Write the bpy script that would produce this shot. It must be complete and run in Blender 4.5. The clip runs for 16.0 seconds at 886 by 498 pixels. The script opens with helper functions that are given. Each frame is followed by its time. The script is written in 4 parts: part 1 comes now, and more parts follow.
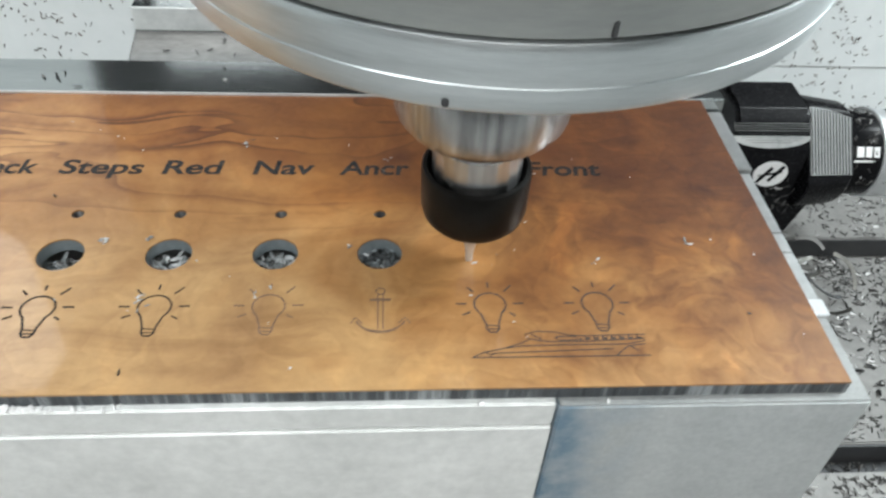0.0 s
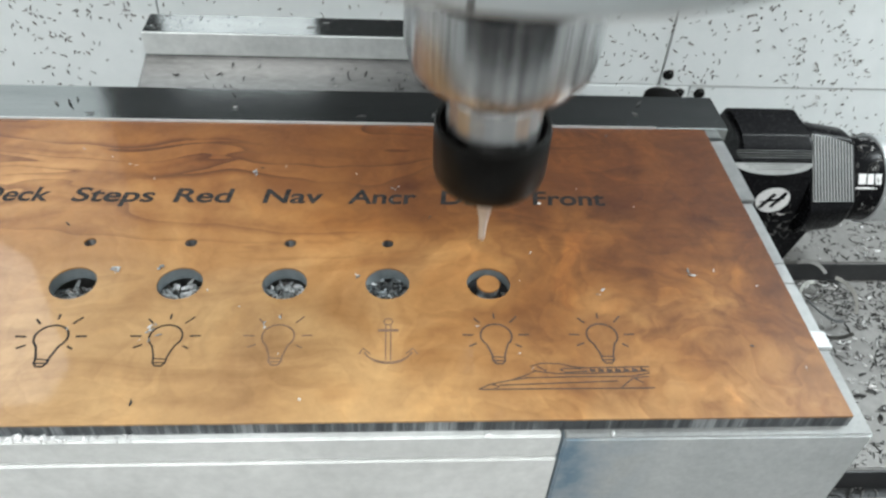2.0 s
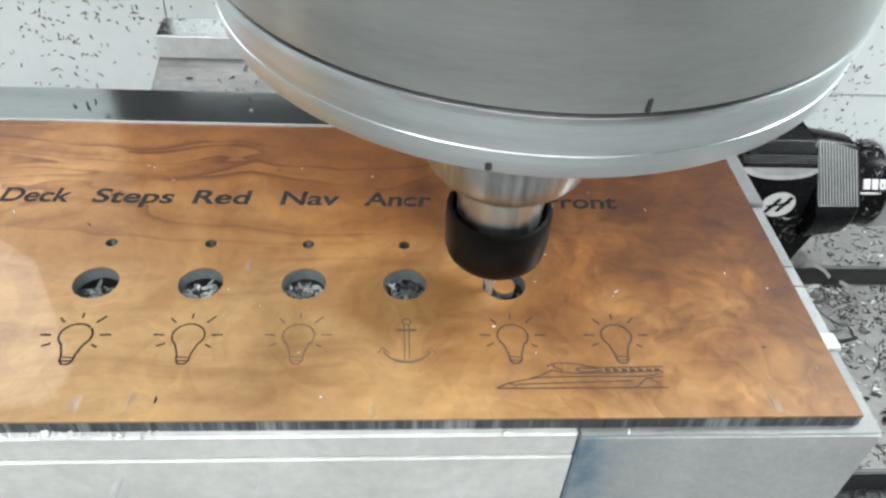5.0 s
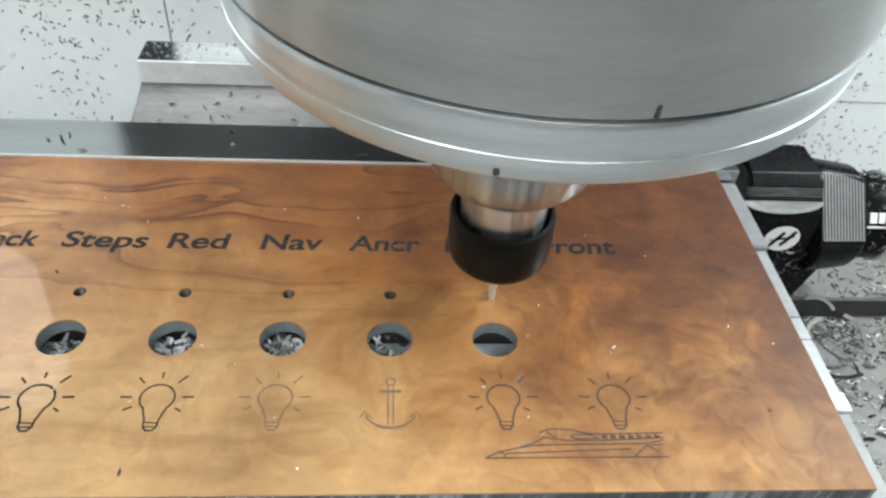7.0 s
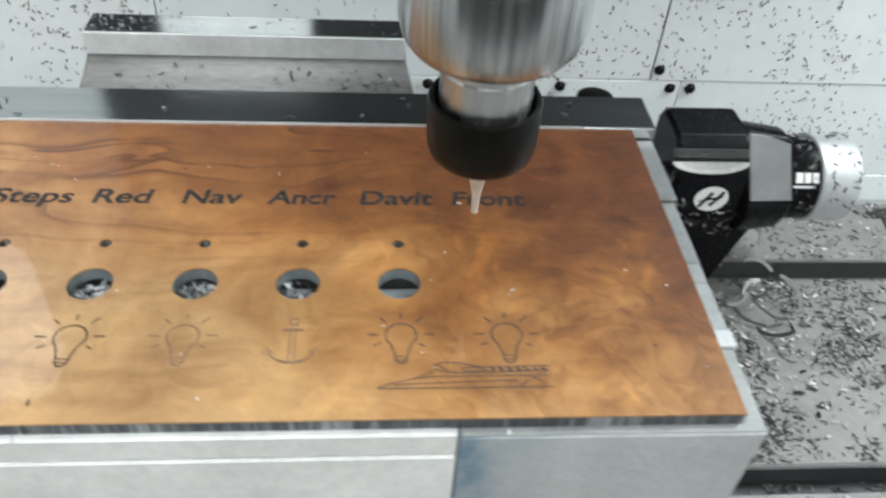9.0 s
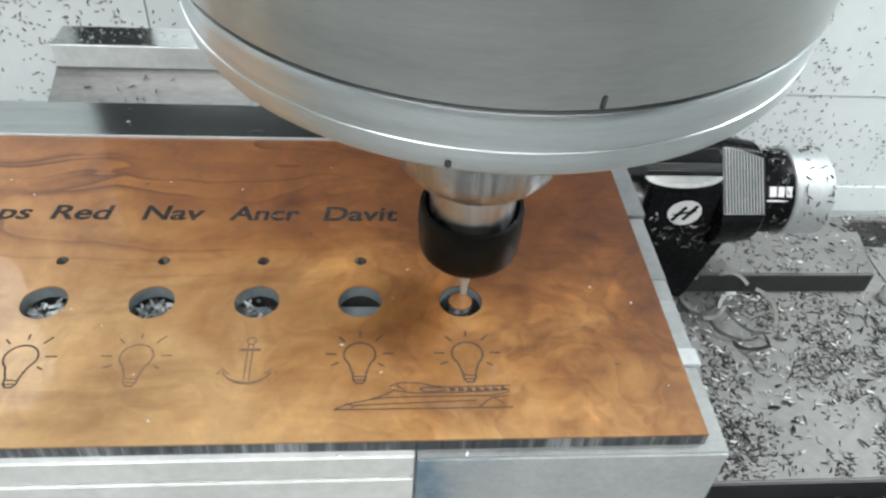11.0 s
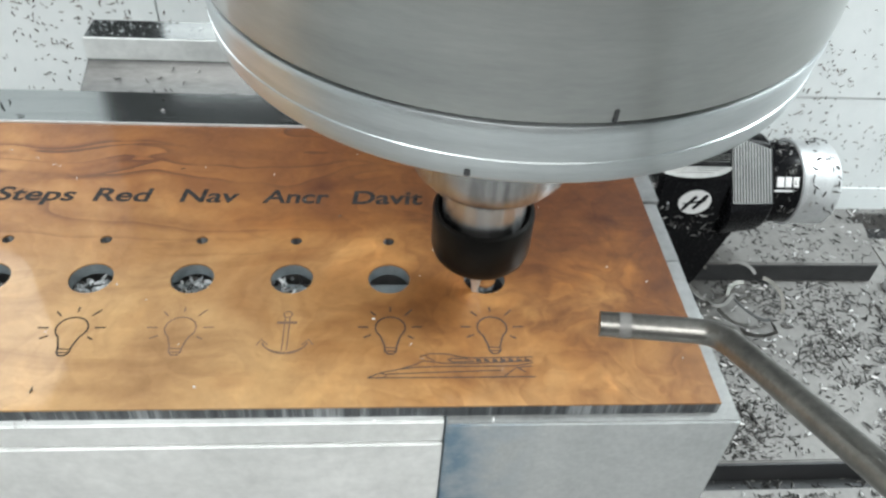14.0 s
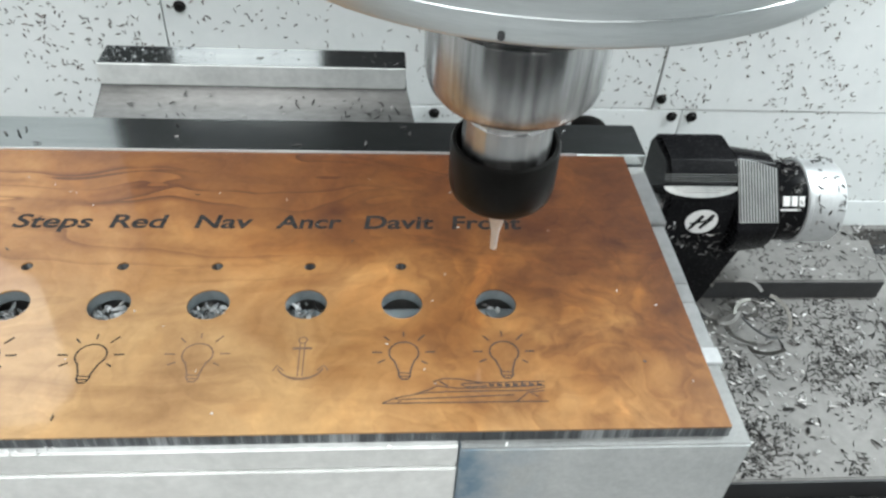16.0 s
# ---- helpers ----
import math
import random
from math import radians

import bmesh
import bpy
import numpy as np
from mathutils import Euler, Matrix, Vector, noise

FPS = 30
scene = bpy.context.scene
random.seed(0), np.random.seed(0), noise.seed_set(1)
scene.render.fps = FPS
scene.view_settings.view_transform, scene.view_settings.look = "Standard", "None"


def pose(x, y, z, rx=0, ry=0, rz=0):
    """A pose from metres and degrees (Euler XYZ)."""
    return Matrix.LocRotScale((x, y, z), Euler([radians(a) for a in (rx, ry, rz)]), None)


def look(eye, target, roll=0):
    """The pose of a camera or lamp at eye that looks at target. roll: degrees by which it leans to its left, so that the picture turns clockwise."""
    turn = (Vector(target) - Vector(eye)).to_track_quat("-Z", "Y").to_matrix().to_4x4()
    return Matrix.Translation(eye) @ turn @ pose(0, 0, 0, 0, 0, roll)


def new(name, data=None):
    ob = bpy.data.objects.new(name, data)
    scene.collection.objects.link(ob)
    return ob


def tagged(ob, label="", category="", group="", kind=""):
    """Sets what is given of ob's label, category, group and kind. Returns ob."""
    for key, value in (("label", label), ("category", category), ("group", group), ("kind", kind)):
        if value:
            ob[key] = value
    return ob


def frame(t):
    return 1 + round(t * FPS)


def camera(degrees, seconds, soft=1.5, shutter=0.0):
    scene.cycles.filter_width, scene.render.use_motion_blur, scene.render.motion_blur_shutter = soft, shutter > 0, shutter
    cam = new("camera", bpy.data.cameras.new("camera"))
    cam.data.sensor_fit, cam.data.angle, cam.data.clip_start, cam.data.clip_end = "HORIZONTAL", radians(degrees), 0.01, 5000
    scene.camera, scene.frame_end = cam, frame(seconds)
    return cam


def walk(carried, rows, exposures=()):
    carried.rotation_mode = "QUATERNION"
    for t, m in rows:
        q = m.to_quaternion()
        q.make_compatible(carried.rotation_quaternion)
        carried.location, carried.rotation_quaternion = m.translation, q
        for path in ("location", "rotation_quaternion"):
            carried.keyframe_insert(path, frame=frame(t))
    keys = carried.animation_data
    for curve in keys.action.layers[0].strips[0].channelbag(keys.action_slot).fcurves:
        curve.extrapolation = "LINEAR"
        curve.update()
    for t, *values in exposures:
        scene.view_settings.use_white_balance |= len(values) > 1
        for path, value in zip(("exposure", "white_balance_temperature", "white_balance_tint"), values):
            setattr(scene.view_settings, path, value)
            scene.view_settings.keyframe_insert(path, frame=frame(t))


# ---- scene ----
cam = camera(59.6, 16.0, soft=2.5, shutter=0.5)
PATH = [
    (0, (0.0087, -0.2608, 0.2299), (0.0344, -0.0082, -0.0109), 3.83),
    (0.5, (0.0102, -0.2552, 0.2345), (0.0348, -0.0033, -0.0072), 3.67),
    (1, (0.0071, -0.2574, 0.2346), (0.0311, -0.0041, -0.0057), 3.55),
    (1.5, (0.0073, -0.2581, 0.2367), (0.0312, -0.0022, -0.0008), 3.63),
    (2, (0.0060, -0.2577, 0.2392), (0.0310, -0.0016, 0.0019), 4.03),
    (2.5, (0.0063, -0.2605, 0.2377), (0.0321, -0.0044, 0.0005), 4.03),
    (3, (0.0070, -0.2597, 0.2372), (0.0330, -0.0045, -0.0010), 4.08),
    (3.5, (0.0092, -0.2593, 0.2392), (0.0368, -0.0024, 0.0030), 4.21),
    (4, (0.0054, -0.2579, 0.2409), (0.0311, -0.0018, 0.0037), 4.16),
    (4.5, (-0.0028, -0.2605, 0.2432), (0.0234, -0.0029, 0.0077), 4.52),
    (4.7, (-0.0021, -0.2638, 0.2418), (0.0240, -0.0066, 0.0059), 4.42),
    (6.8, (-0.0017, -0.2629, 0.2434), (0.0244, -0.0043, 0.0089), 4.55),
    (7, (-0.0040, -0.2628, 0.2446), (0.0230, -0.0048, 0.0096), 4.83),
    (7.5, (-0.0042, -0.2607, 0.2403), (0.0228, -0.0032, 0.0048), 5.04),
    (8, (-0.0024, -0.2626, 0.2403), (0.0238, -0.0058, 0.0040), 4.76),
    (8.5, (-0.0007, -0.2672, 0.2397), (0.0268, -0.0117, 0.0020), 4.69),
    (9, (0.0062, -0.2693, 0.2442), (0.0333, -0.0144, 0.0060), 4.28),
    (9.5, (0.0024, -0.2663, 0.2440), (0.0296, -0.0107, 0.0065), 4.21),
    (9.7, (0.0040, -0.2658, 0.2439), (0.0320, -0.0102, 0.0065), 4.18),
    (11.8, (0.0051, -0.2660, 0.2486), (0.0364, -0.0077, 0.0145), 4.87),
    (12, (0.0068, -0.2691, 0.2502), (0.0373, -0.0109, 0.0159), 4.83),
    (12.5, (0.0065, -0.2646, 0.2518), (0.0378, -0.0069, 0.0171), 4.98),
    (13, (0.0004, -0.2721, 0.2592), (0.0320, -0.0116, 0.0276), 5.24),
    (13.5, (-0.0004, -0.2681, 0.2500), (0.0286, -0.0106, 0.0147), 4.69),
    (14, (-0.0000, -0.2718, 0.2497), (0.0292, -0.0143, 0.0145), 4.72),
    (14.5, (-0.0013, -0.2715, 0.2481), (0.0285, -0.0140, 0.0129), 4.84),
    (15, (0.0005, -0.2773, 0.2520), (0.0323, -0.0171, 0.0202), 4.43),
    (15.5, (-0.0005, -0.2738, 0.2549), (0.0291, -0.0126, 0.0237), 4.08),
    (16, (-0.0037, -0.2733, 0.2574), (0.0238, -0.0120, 0.0261), 4.09),
]
# the camera brightens and darkens its picture a little by itself
EXPOSURE = [(0, -0.35), (2.7, -0.37), (4, -0.29), (7, -0.26), (8.5, -0.27), (9.2, -0.34), (12, -0.31), (13, -0.26), (16, -0.28)]
walk(cam, [(t, look(eye, target, roll)) for t, eye, target, roll in PATH], EXPOSURE)

# Places: x along the panel, y away from the camera, z = 0 on the panel's face.
PITCH = 0.044            # from switch hole to switch hole
HOLE_R, HOLE_Y = 0.0095, -0.0255
LED_R = 0.0027
THICK = 0.0066           # panel thickness
SPINDLE = (0.044, -0.0255)
TABLE_Z = -0.19
WALL_Y = 0.55

# ---- light ----
world = bpy.data.worlds.new("world")
scene.world = world
world.use_nodes = True
world.node_tree.nodes["Background"].inputs["Color"].default_value = (0.78, 0.88, 1.0, 1)
world.node_tree.nodes["Background"].inputs["Strength"].default_value = 0.25


def area_lamp(name, eye, target, sx, sy, power, colour):
    data = bpy.data.lights.new(name, "AREA")
    data.shape, data.size, data.size_y, data.energy, data.color = "RECTANGLE", sx, sy, power, colour
    ob = new(name, data)
    ob.matrix_basis = look(eye, target)
    return ob


area_lamp("work_and_fill_light", (-0.28, 0.0, 1.15), (-0.02, -0.03, 0.0), 0.9, 0.25, 12.0, (0.90, 0.98, 1.0))
# unseen fill lamp, added to brighten the right part of the splash wall
area_lamp("work_and_fill_light", (1.08, 0.20, 1.05), (0.66, 0.55, -0.22), 0.3, 0.6, 31.0, (0.90, 0.98, 1.0))
area_lamp("door_light", (-0.1, -1.0, 0.90), (0.05, -0.05, -0.05), 1.4, 0.5, 20.5, (0.97, 0.98, 0.96))
# unseen lamp placed for the pale reflections at the left of panel and jaw
area_lamp("reflection_light", (-0.74, 0.53, 0.54), (-0.66, -0.50, 0.46), 0.50, 0.58, 4.0, (0.95, 0.98, 1.0))


# ---- materials ----
def material(name, colour, rough=0.5, metal=0.0, coat=0.0):
    m = bpy.data.materials.new(name)
    m.use_nodes = True
    b = m.node_tree.nodes["Principled BSDF"]
    b.inputs["Base Color"].default_value = (*colour, 1)
    b.inputs["Roughness"].default_value = rough
    b.inputs["Metallic"].default_value = metal
    b.inputs["Coat Weight"].default_value = coat
    b.inputs["Coat Roughness"].default_value = 0.06
    return m, m.node_tree.nodes, m.node_tree.links, b


def coords(nodes, links, scale=(1, 1, 1), rot=(0, 0, 0)):
    tc = nodes.new("ShaderNodeTexCoord")
    mp = nodes.new("ShaderNodeMapping")
    mp.inputs["Scale"].default_value = scale
    mp.inputs["Rotation"].default_value = rot
    links.new(tc.outputs["Object"], mp.inputs["Vector"])
    return mp.outputs["Vector"]


def noise_tex(nodes, links, vec, scale, detail=6.0, rough=0.6, distort=0.0):
    n = nodes.new("ShaderNodeTexNoise")
    n.inputs["Scale"].default_value = scale
    n.inputs["Detail"].default_value = detail
    n.inputs["Roughness"].default_value = rough
    n.inputs["Distortion"].default_value = distort
    links.new(vec, n.inputs["Vector"])
    return n.outputs["Fac"]


def ramp(nodes, links, fac, stops):
    r = nodes.new("ShaderNodeValToRGB")
    while len(r.color_ramp.elements) < len(stops):
        r.color_ramp.elements.new(0.5)
    for e, (p, c) in zip(r.color_ramp.elements, stops):
        e.position, e.color = p, (*c, 1) if len(c) == 3 else c
    links.new(fac, r.inputs["Fac"])
    return r.outputs["Color"]


def mix(nodes, links, fac, a, b, kind="MIX"):
    n = nodes.new("ShaderNodeMix")
    n.data_type, n.blend_type = "RGBA", kind
    for sock, v in ((n.inputs[0], fac), (n.inputs[6], a), (n.inputs[7], b)):
        if hasattr(v, "is_linked"):
            links.new(v, sock)
        elif isinstance(v, (int, float)):
            sock.default_value = v
        else:
            sock.default_value = (*v, 1)
    return n.outputs[2]


def bump(nodes, links, fac, bsdf, strength=0.2, dist=0.0005):
    n = nodes.new("ShaderNodeBump")
    n.inputs["Strength"].default_value = strength
    n.inputs["Distance"].default_value = dist
    links.new(fac, n.inputs["Height"])
    links.new(n.outputs["Normal"], bsdf.inputs["Normal"])


def worn(name, lo, hi, rough, metal, scale, stretch=(1, 1, 1), spread=0.12, bumps=0.15, coat=0.0):
    """A surface that varies between two colours at two scales, with uneven gloss and fine relief."""
    m, n, l, b = material(name, hi, rough, metal, coat)
    v = coords(n, l, stretch)
    big, small = noise_tex(n, l, v, scale, 4), noise_tex(n, l, v, scale * 9, 8, 0.7)
    both = mix(n, l, 0.45, big, small)
    l.new(ramp(n, l, both, [(0.32, lo), (0.66, hi)]), b.inputs["Base Color"])
    rr = n.new("ShaderNodeMapRange")
    rr.inputs["To Min"].default_value, rr.inputs["To Max"].default_value = max(0.03, rough - spread), rough + spread
    l.new(small, rr.inputs["Value"])
    l.new(rr.outputs["Result"], b.inputs["Roughness"])
    bump(n, l, small, b, bumps, 0.0004)
    return m


def turned_metal(m, stretch):
    """Fine marks running round an upright axis draw the highlights out along it."""
    n, l = m.node_tree.nodes, m.node_tree.links
    b = n["Principled BSDF"]
    t = n.new("ShaderNodeTangent")
    t.direction_type, t.axis = "RADIAL", "Z"
    l.new(t.outputs["Tangent"], b.inputs["Tangent"])
    b.inputs["Anisotropic"].default_value = stretch
    b.inputs["Anisotropic Rotation"].default_value = 0.25
    return m


def burl():
    """Burl-wood laminate: flowing brown grain, cloudy burl figure, glossy lacquer."""
    m, n, l, b = material("burl_laminate", (0.35, 0.15, 0.05), 0.3, 0.0, 0.62)
    b.inputs["Coat Roughness"].default_value = 0.05
    v = coords(n, l, (1, 1, 1))
    sep = n.new("ShaderNodeSeparateXYZ")
    l.new(v, sep.inputs[0])

    def math_node(kind, a, c, d=None):
        q = n.new("ShaderNodeMath")
        q.operation = kind
        for s, val in zip(q.inputs, (a, c, d)):
            if val is None:
                continue
            if isinstance(val, (int, float)):
                s.default_value = val
            else:
                l.new(val, s)
        return q.outputs[0]

    def warped(scale, amount):
        w = n.new("ShaderNodeTexNoise")
        w.inputs["Scale"].default_value, w.inputs["Detail"].default_value = scale, 3.0
        l.new(v, w.inputs["Vector"])
        s = n.new("ShaderNodeVectorMath")
        s.operation = "SCALE"
        s.inputs["Scale"].default_value = amount
        l.new(w.outputs["Color"], s.inputs[0])
        a = n.new("ShaderNodeVectorMath")
        l.new(v, a.inputs[0])
        l.new(s.outputs["Vector"], a.inputs[1])
        return a.outputs["Vector"]

    soft, strong = warped(7.0, 0.06), warped(16.0, 0.075)
    # how much burl there is: most at the right end
    burly = n.new("ShaderNodeMapRange")
    burly.inputs["From Min"].default_value, burly.inputs["From Max"].default_value = -0.02, 0.10
    l.new(sep.outputs["X"], burly.inputs["Value"])
    # flowing grain: long bands that climb to the right
    stretch = n.new("ShaderNodeMapping")
    stretch.inputs["Scale"].default_value = (7, 46, 10)
    stretch.inputs["Rotation"].default_value = (0, 0, radians(-12))
    l.new(soft, stretch.inputs["Vector"])
    flow = noise_tex(n, l, stretch.outputs["Vector"], 1.0, 4, 0.5, 0.5)
    cloud = noise_tex(n, l, strong, 26, 5, 0.55, 0.5)
    curls = noise_tex(n, l, strong, 80, 5, 0.6, 0.35)
    fine = noise_tex(n, l, soft, 230, 6, 0.7, 0.4)
    patch = noise_tex(n, l, soft, 15, 3, 0.5, 0.6)
    # tone darkens to the far right: darker burl there, plus shade painted into the colour
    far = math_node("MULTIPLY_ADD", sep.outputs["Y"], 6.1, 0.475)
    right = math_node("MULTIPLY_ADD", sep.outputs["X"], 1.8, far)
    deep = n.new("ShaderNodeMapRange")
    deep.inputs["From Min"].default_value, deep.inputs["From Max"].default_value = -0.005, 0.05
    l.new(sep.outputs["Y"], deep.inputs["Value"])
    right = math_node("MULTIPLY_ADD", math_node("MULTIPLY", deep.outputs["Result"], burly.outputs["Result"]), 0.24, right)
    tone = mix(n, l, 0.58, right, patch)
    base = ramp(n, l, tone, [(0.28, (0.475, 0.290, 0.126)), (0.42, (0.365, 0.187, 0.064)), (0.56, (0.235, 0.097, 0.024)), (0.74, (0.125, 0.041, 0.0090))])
    veins = ramp(n, l, flow, [(0.33, (0.68, 0.60, 0.52)), (0.43, (0.94, 0.91, 0.88)), (0.54, (1.0, 1.0, 1.0)), (0.66, (0.78, 0.70, 0.62))])
    c = mix(n, l, math_node("MULTIPLY_ADD", burly.outputs["Result"], -0.62, 0.82), base, veins, "MULTIPLY")
    # growth lines: sharp on one side, fading on the other, coming and going
    contour = n.new("ShaderNodeMapping")
    contour.inputs["Scale"].default_value = (5.5, 27, 10)
    contour.inputs["Rotation"].default_value = (0, 0, radians(-11))
    l.new(soft, contour.inputs["Vector"])
    field = noise_tex(n, l, contour.outputs["Vector"], 1.0, 2, 0.45, 0.9)
    saw = math_node("FRACT", math_node("MULTIPLY", field, 7.5), 0.0)
    streak = ramp(n, l, saw, [(0.0, (0.34, 0.23, 0.15)), (0.12, (0.66, 0.55, 0.46)), (0.38, (0.98, 0.96, 0.94)), (0.97, (1.07, 1.06, 1.05)), (1.0, (0.75, 0.66, 0.58))])
    upper = n.new("ShaderNodeMapRange")
    upper.inputs["From Min"].default_value, upper.inputs["From Max"].default_value = -0.030, 0.055
    upper.inputs["To Min"].default_value = 0.10
    l.new(sep.outputs["Y"], upper.inputs["Value"])
    come = n.new("ShaderNodeMapRange")
    come.inputs["From Min"].default_value, come.inputs["From Max"].default_value = 0.32, 0.54
    l.new(noise_tex(n, l, v, 21, 2, 0.5, 0.8), come.inputs["Value"])
    c = mix(n, l, math_node("MULTIPLY", math_node("MULTIPLY", upper.outputs["Result"], come.outputs["Result"]), math_node("MULTIPLY_ADD", burly.outputs["Result"], -0.45, 0.95)), c, mix(n, l, 1.0, c, streak, "MULTIPLY"))
    # eddies in the burl
    eddy = noise_tex(n, l, strong, 17, 2, 0.5, 1.2)
    swirl = math_node("FRACT", math_node("MULTIPLY", eddy, 5.0), 0.0)
    swirls = ramp(n, l, swirl, [(0.0, (0.76, 0.66, 0.57)), (0.25, (0.88, 0.83, 0.78)), (0.55, (1.02, 1.0, 0.98)), (0.92, (1.14, 1.12, 1.08)), (1.0, (0.9, 0.84, 0.78))])
    c = mix(n, l, math_node("MULTIPLY_ADD", burly.outputs["Result"], 0.34, 0.24), c, mix(n, l, 1.0, c, swirls, "MULTIPLY"))
    clouds = ramp(n, l, cloud, [(0.30, (0.53, 0.41, 0.32)), (0.47, (0.90, 0.85, 0.80)), (0.56, (1.04, 1.03, 1.0)), (0.70, (1.42, 1.36, 1.26))])
    curl = ramp(n, l, curls, [(0.34, (0.55, 0.44, 0.35)), (0.48, (0.98, 0.96, 0.94)), (0.66, (1.30, 1.28, 1.22))])
    burl_c = mix(n, l, 0.5, mix(n, l, 0.95, c, clouds, "MULTIPLY"), curl, "MULTIPLY")
    plain_c = mix(n, l, 0.45, c, clouds, "MULTIPLY")
    c = mix(n, l, burly.outputs["Result"], plain_c, burl_c)
    c = mix(n, l, 0.25, c, ramp(n, l, fine, [(0.3, (0.6, 0.55, 0.5)), (0.6, (1.05, 1.05, 1.05))]), "MULTIPLY")
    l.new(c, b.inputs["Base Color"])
    l.new(ramp(n, l, fine, [(0.3, (0.62, 0.62, 0.62)), (0.7, (0.50, 0.50, 0.50))]), b.inputs["Roughness"])
    bump(n, l, fine, b, 0.03, 0.0002)
    return m


def sawn():
    """The panel's sawn core: grey-black with upright tool marks."""
    m, n, l, b = material("sawn_core", (0.06, 0.065, 0.07), 0.55)
    v = coords(n, l, (1, 1, 0.03))
    marks = noise_tex(n, l, v, 420, 5, 0.7)
    broad = noise_tex(n, l, v, 45, 3)
    c = mix(n, l, 0.4, marks, broad)
    l.new(ramp(n, l, c, [(0.36, (0.018, 0.02, 0.023)), (0.50, (0.07, 0.078, 0.085)), (0.62, (0.30, 0.32, 0.33))]), b.inputs["Base Color"])
    bump(n, l, marks, b, 0.5, 0.0004)
    return m


def blued():
    """Milled aluminium with a bluish layout-dye stain at one end."""
    m, n, l, b = material("stained_aluminium", (0.6, 0.62, 0.64), 0.48, 0.6)
    v = coords(n, l)
    big, fine = noise_tex(n, l, v, 28, 5), noise_tex(n, l, v, 420, 7, 0.7)
    base = ramp(n, l, mix(n, l, 0.5, big, fine), [(0.3, (0.50, 0.53, 0.535)), (0.7, (0.76, 0.785, 0.79))])
    sep = n.new("ShaderNodeSeparateXYZ")
    l.new(v, sep.inputs[0])
    edge = n.new("ShaderNodeMapRange")
    edge.inputs["From Min"].default_value, edge.inputs["From Max"].default_value = 0.040, 0.006
    l.new(sep.outputs["X"], edge.inputs["Value"])
    stain = n.new("ShaderNodeMath")
    stain.operation = "MULTIPLY"
    l.new(edge.outputs["Result"], stain.inputs[0])
    blot = n.new("ShaderNodeMapRange")
    blot.inputs["From Min"].default_value, blot.inputs["From Max"].default_value = 0.36, 0.58
    l.new(big, blot.inputs["Value"])
    l.new(blot.outputs["Result"], stain.inputs[1])
    l.new(mix(n, l, stain.outputs[0], base, (0.22, 0.33, 0.43)), b.inputs["Base Color"])
    bump(n, l, fine, b, 0.2, 0.0003)
    return m


def flecks(name, stops, rough=0.5, metal=0.0):
    """Chips: each piece takes its own tone."""
    m, n, l, b = material(name, (0.1, 0.1, 0.1), rough, metal)
    g = n.new("ShaderNodeNewGeometry")
    l.new(ramp(n, l, g.outputs["Random Per Island"], stops), b.inputs["Base Color"])
    return m


BURL, SAWN = burl(), sawn()
ENGRAVED = worn("engraved_line", (0.010, 0.010, 0.010), (0.05, 0.045, 0.042), 0.9, 0.0, 150)
LETTERING = worn("engraved_letters", (0.005, 0.005, 0.006), (0.05, 0.048, 0.047), 0.85, 0.0, 260)
GROOVE = worn("cut_groove", (0.006, 0.006, 0.007), (0.035, 0.037, 0.04), 0.7, 0.0, 240, (1, 1, 1), 0.1, 0.4)
SCORED = worn("scored_line", (0.12, 0.072, 0.05), (0.24, 0.16, 0.12), 0.85, 0.0, 200)
TRACED = worn("traced_line", (0.042, 0.033, 0.030), (0.12, 0.092, 0.082), 0.85, 0.0, 200)
MILLED = worn("milled_aluminium", (0.66, 0.675, 0.665), (0.98, 0.99, 0.98), 0.38, 0.30, 15, (1, 1, 1), 0.18, 0.14)
BLUED = blued()
# darker grey for the end block's top, to tone down its bright reflection
DIMMED_TOP = worn("dimmed_top_aluminium", (0.22, 0.23, 0.23), (0.38, 0.39, 0.385), 0.55, 0.2, 40, (1, 1, 1), 0.12, 0.15)
POLISHED = worn("ground_steel", (0.38, 0.41, 0.415), (0.52, 0.55, 0.555), 0.12, 1.0, 25, (0.3, 3, 3), 0.05, 0.04)
TRAY = worn("grey_tray", (0.20, 0.24, 0.26), (0.32, 0.37, 0.39), 0.35, 0.1, 60)
FROSTED = worn("frosted_aluminium", (0.30, 0.31, 0.31), (0.54, 0.55, 0.55), 0.42, 0.85, 18, (1, 1, 1), 0.12, 0.12)
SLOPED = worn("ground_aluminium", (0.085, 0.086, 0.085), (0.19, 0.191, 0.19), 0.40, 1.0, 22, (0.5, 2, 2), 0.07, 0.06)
LINER = worn("milled_core", (0.11, 0.135, 0.147), (0.21, 0.24, 0.255), 0.35, 0.0, 120)
DRUM = worn("brushed_steel", (0.32, 0.33, 0.32), (0.42, 0.43, 0.415), 0.34, 0.85, 16, (1, 1, 6), 0.08, 0.05)
RING = worn("turned_steel", (0.48, 0.51, 0.52), (0.66, 0.69, 0.70), 0.35, 1.0, 20, (1, 1, 12), 0.06, 0.05)
# upright dark and bright bands in the colour imitate reflections on turned steel
CHROME = worn("streak_painted_steel", (0.13, 0.13, 0.133), (0.74, 0.74, 0.74), 0.24, 1.0, 42, (1, 1, 0.01), 0.05, 0.02)
turned_metal(DRUM, 0.75)
turned_metal(RING, 0.75)
turned_metal(CHROME, 0.92)
BLACKED = worn("black_oxide_steel", (0.002, 0.002, 0.002), (0.008, 0.0077, 0.007), 0.36, 0.1, 60, (1, 1, 1), 0.1, 0.08)
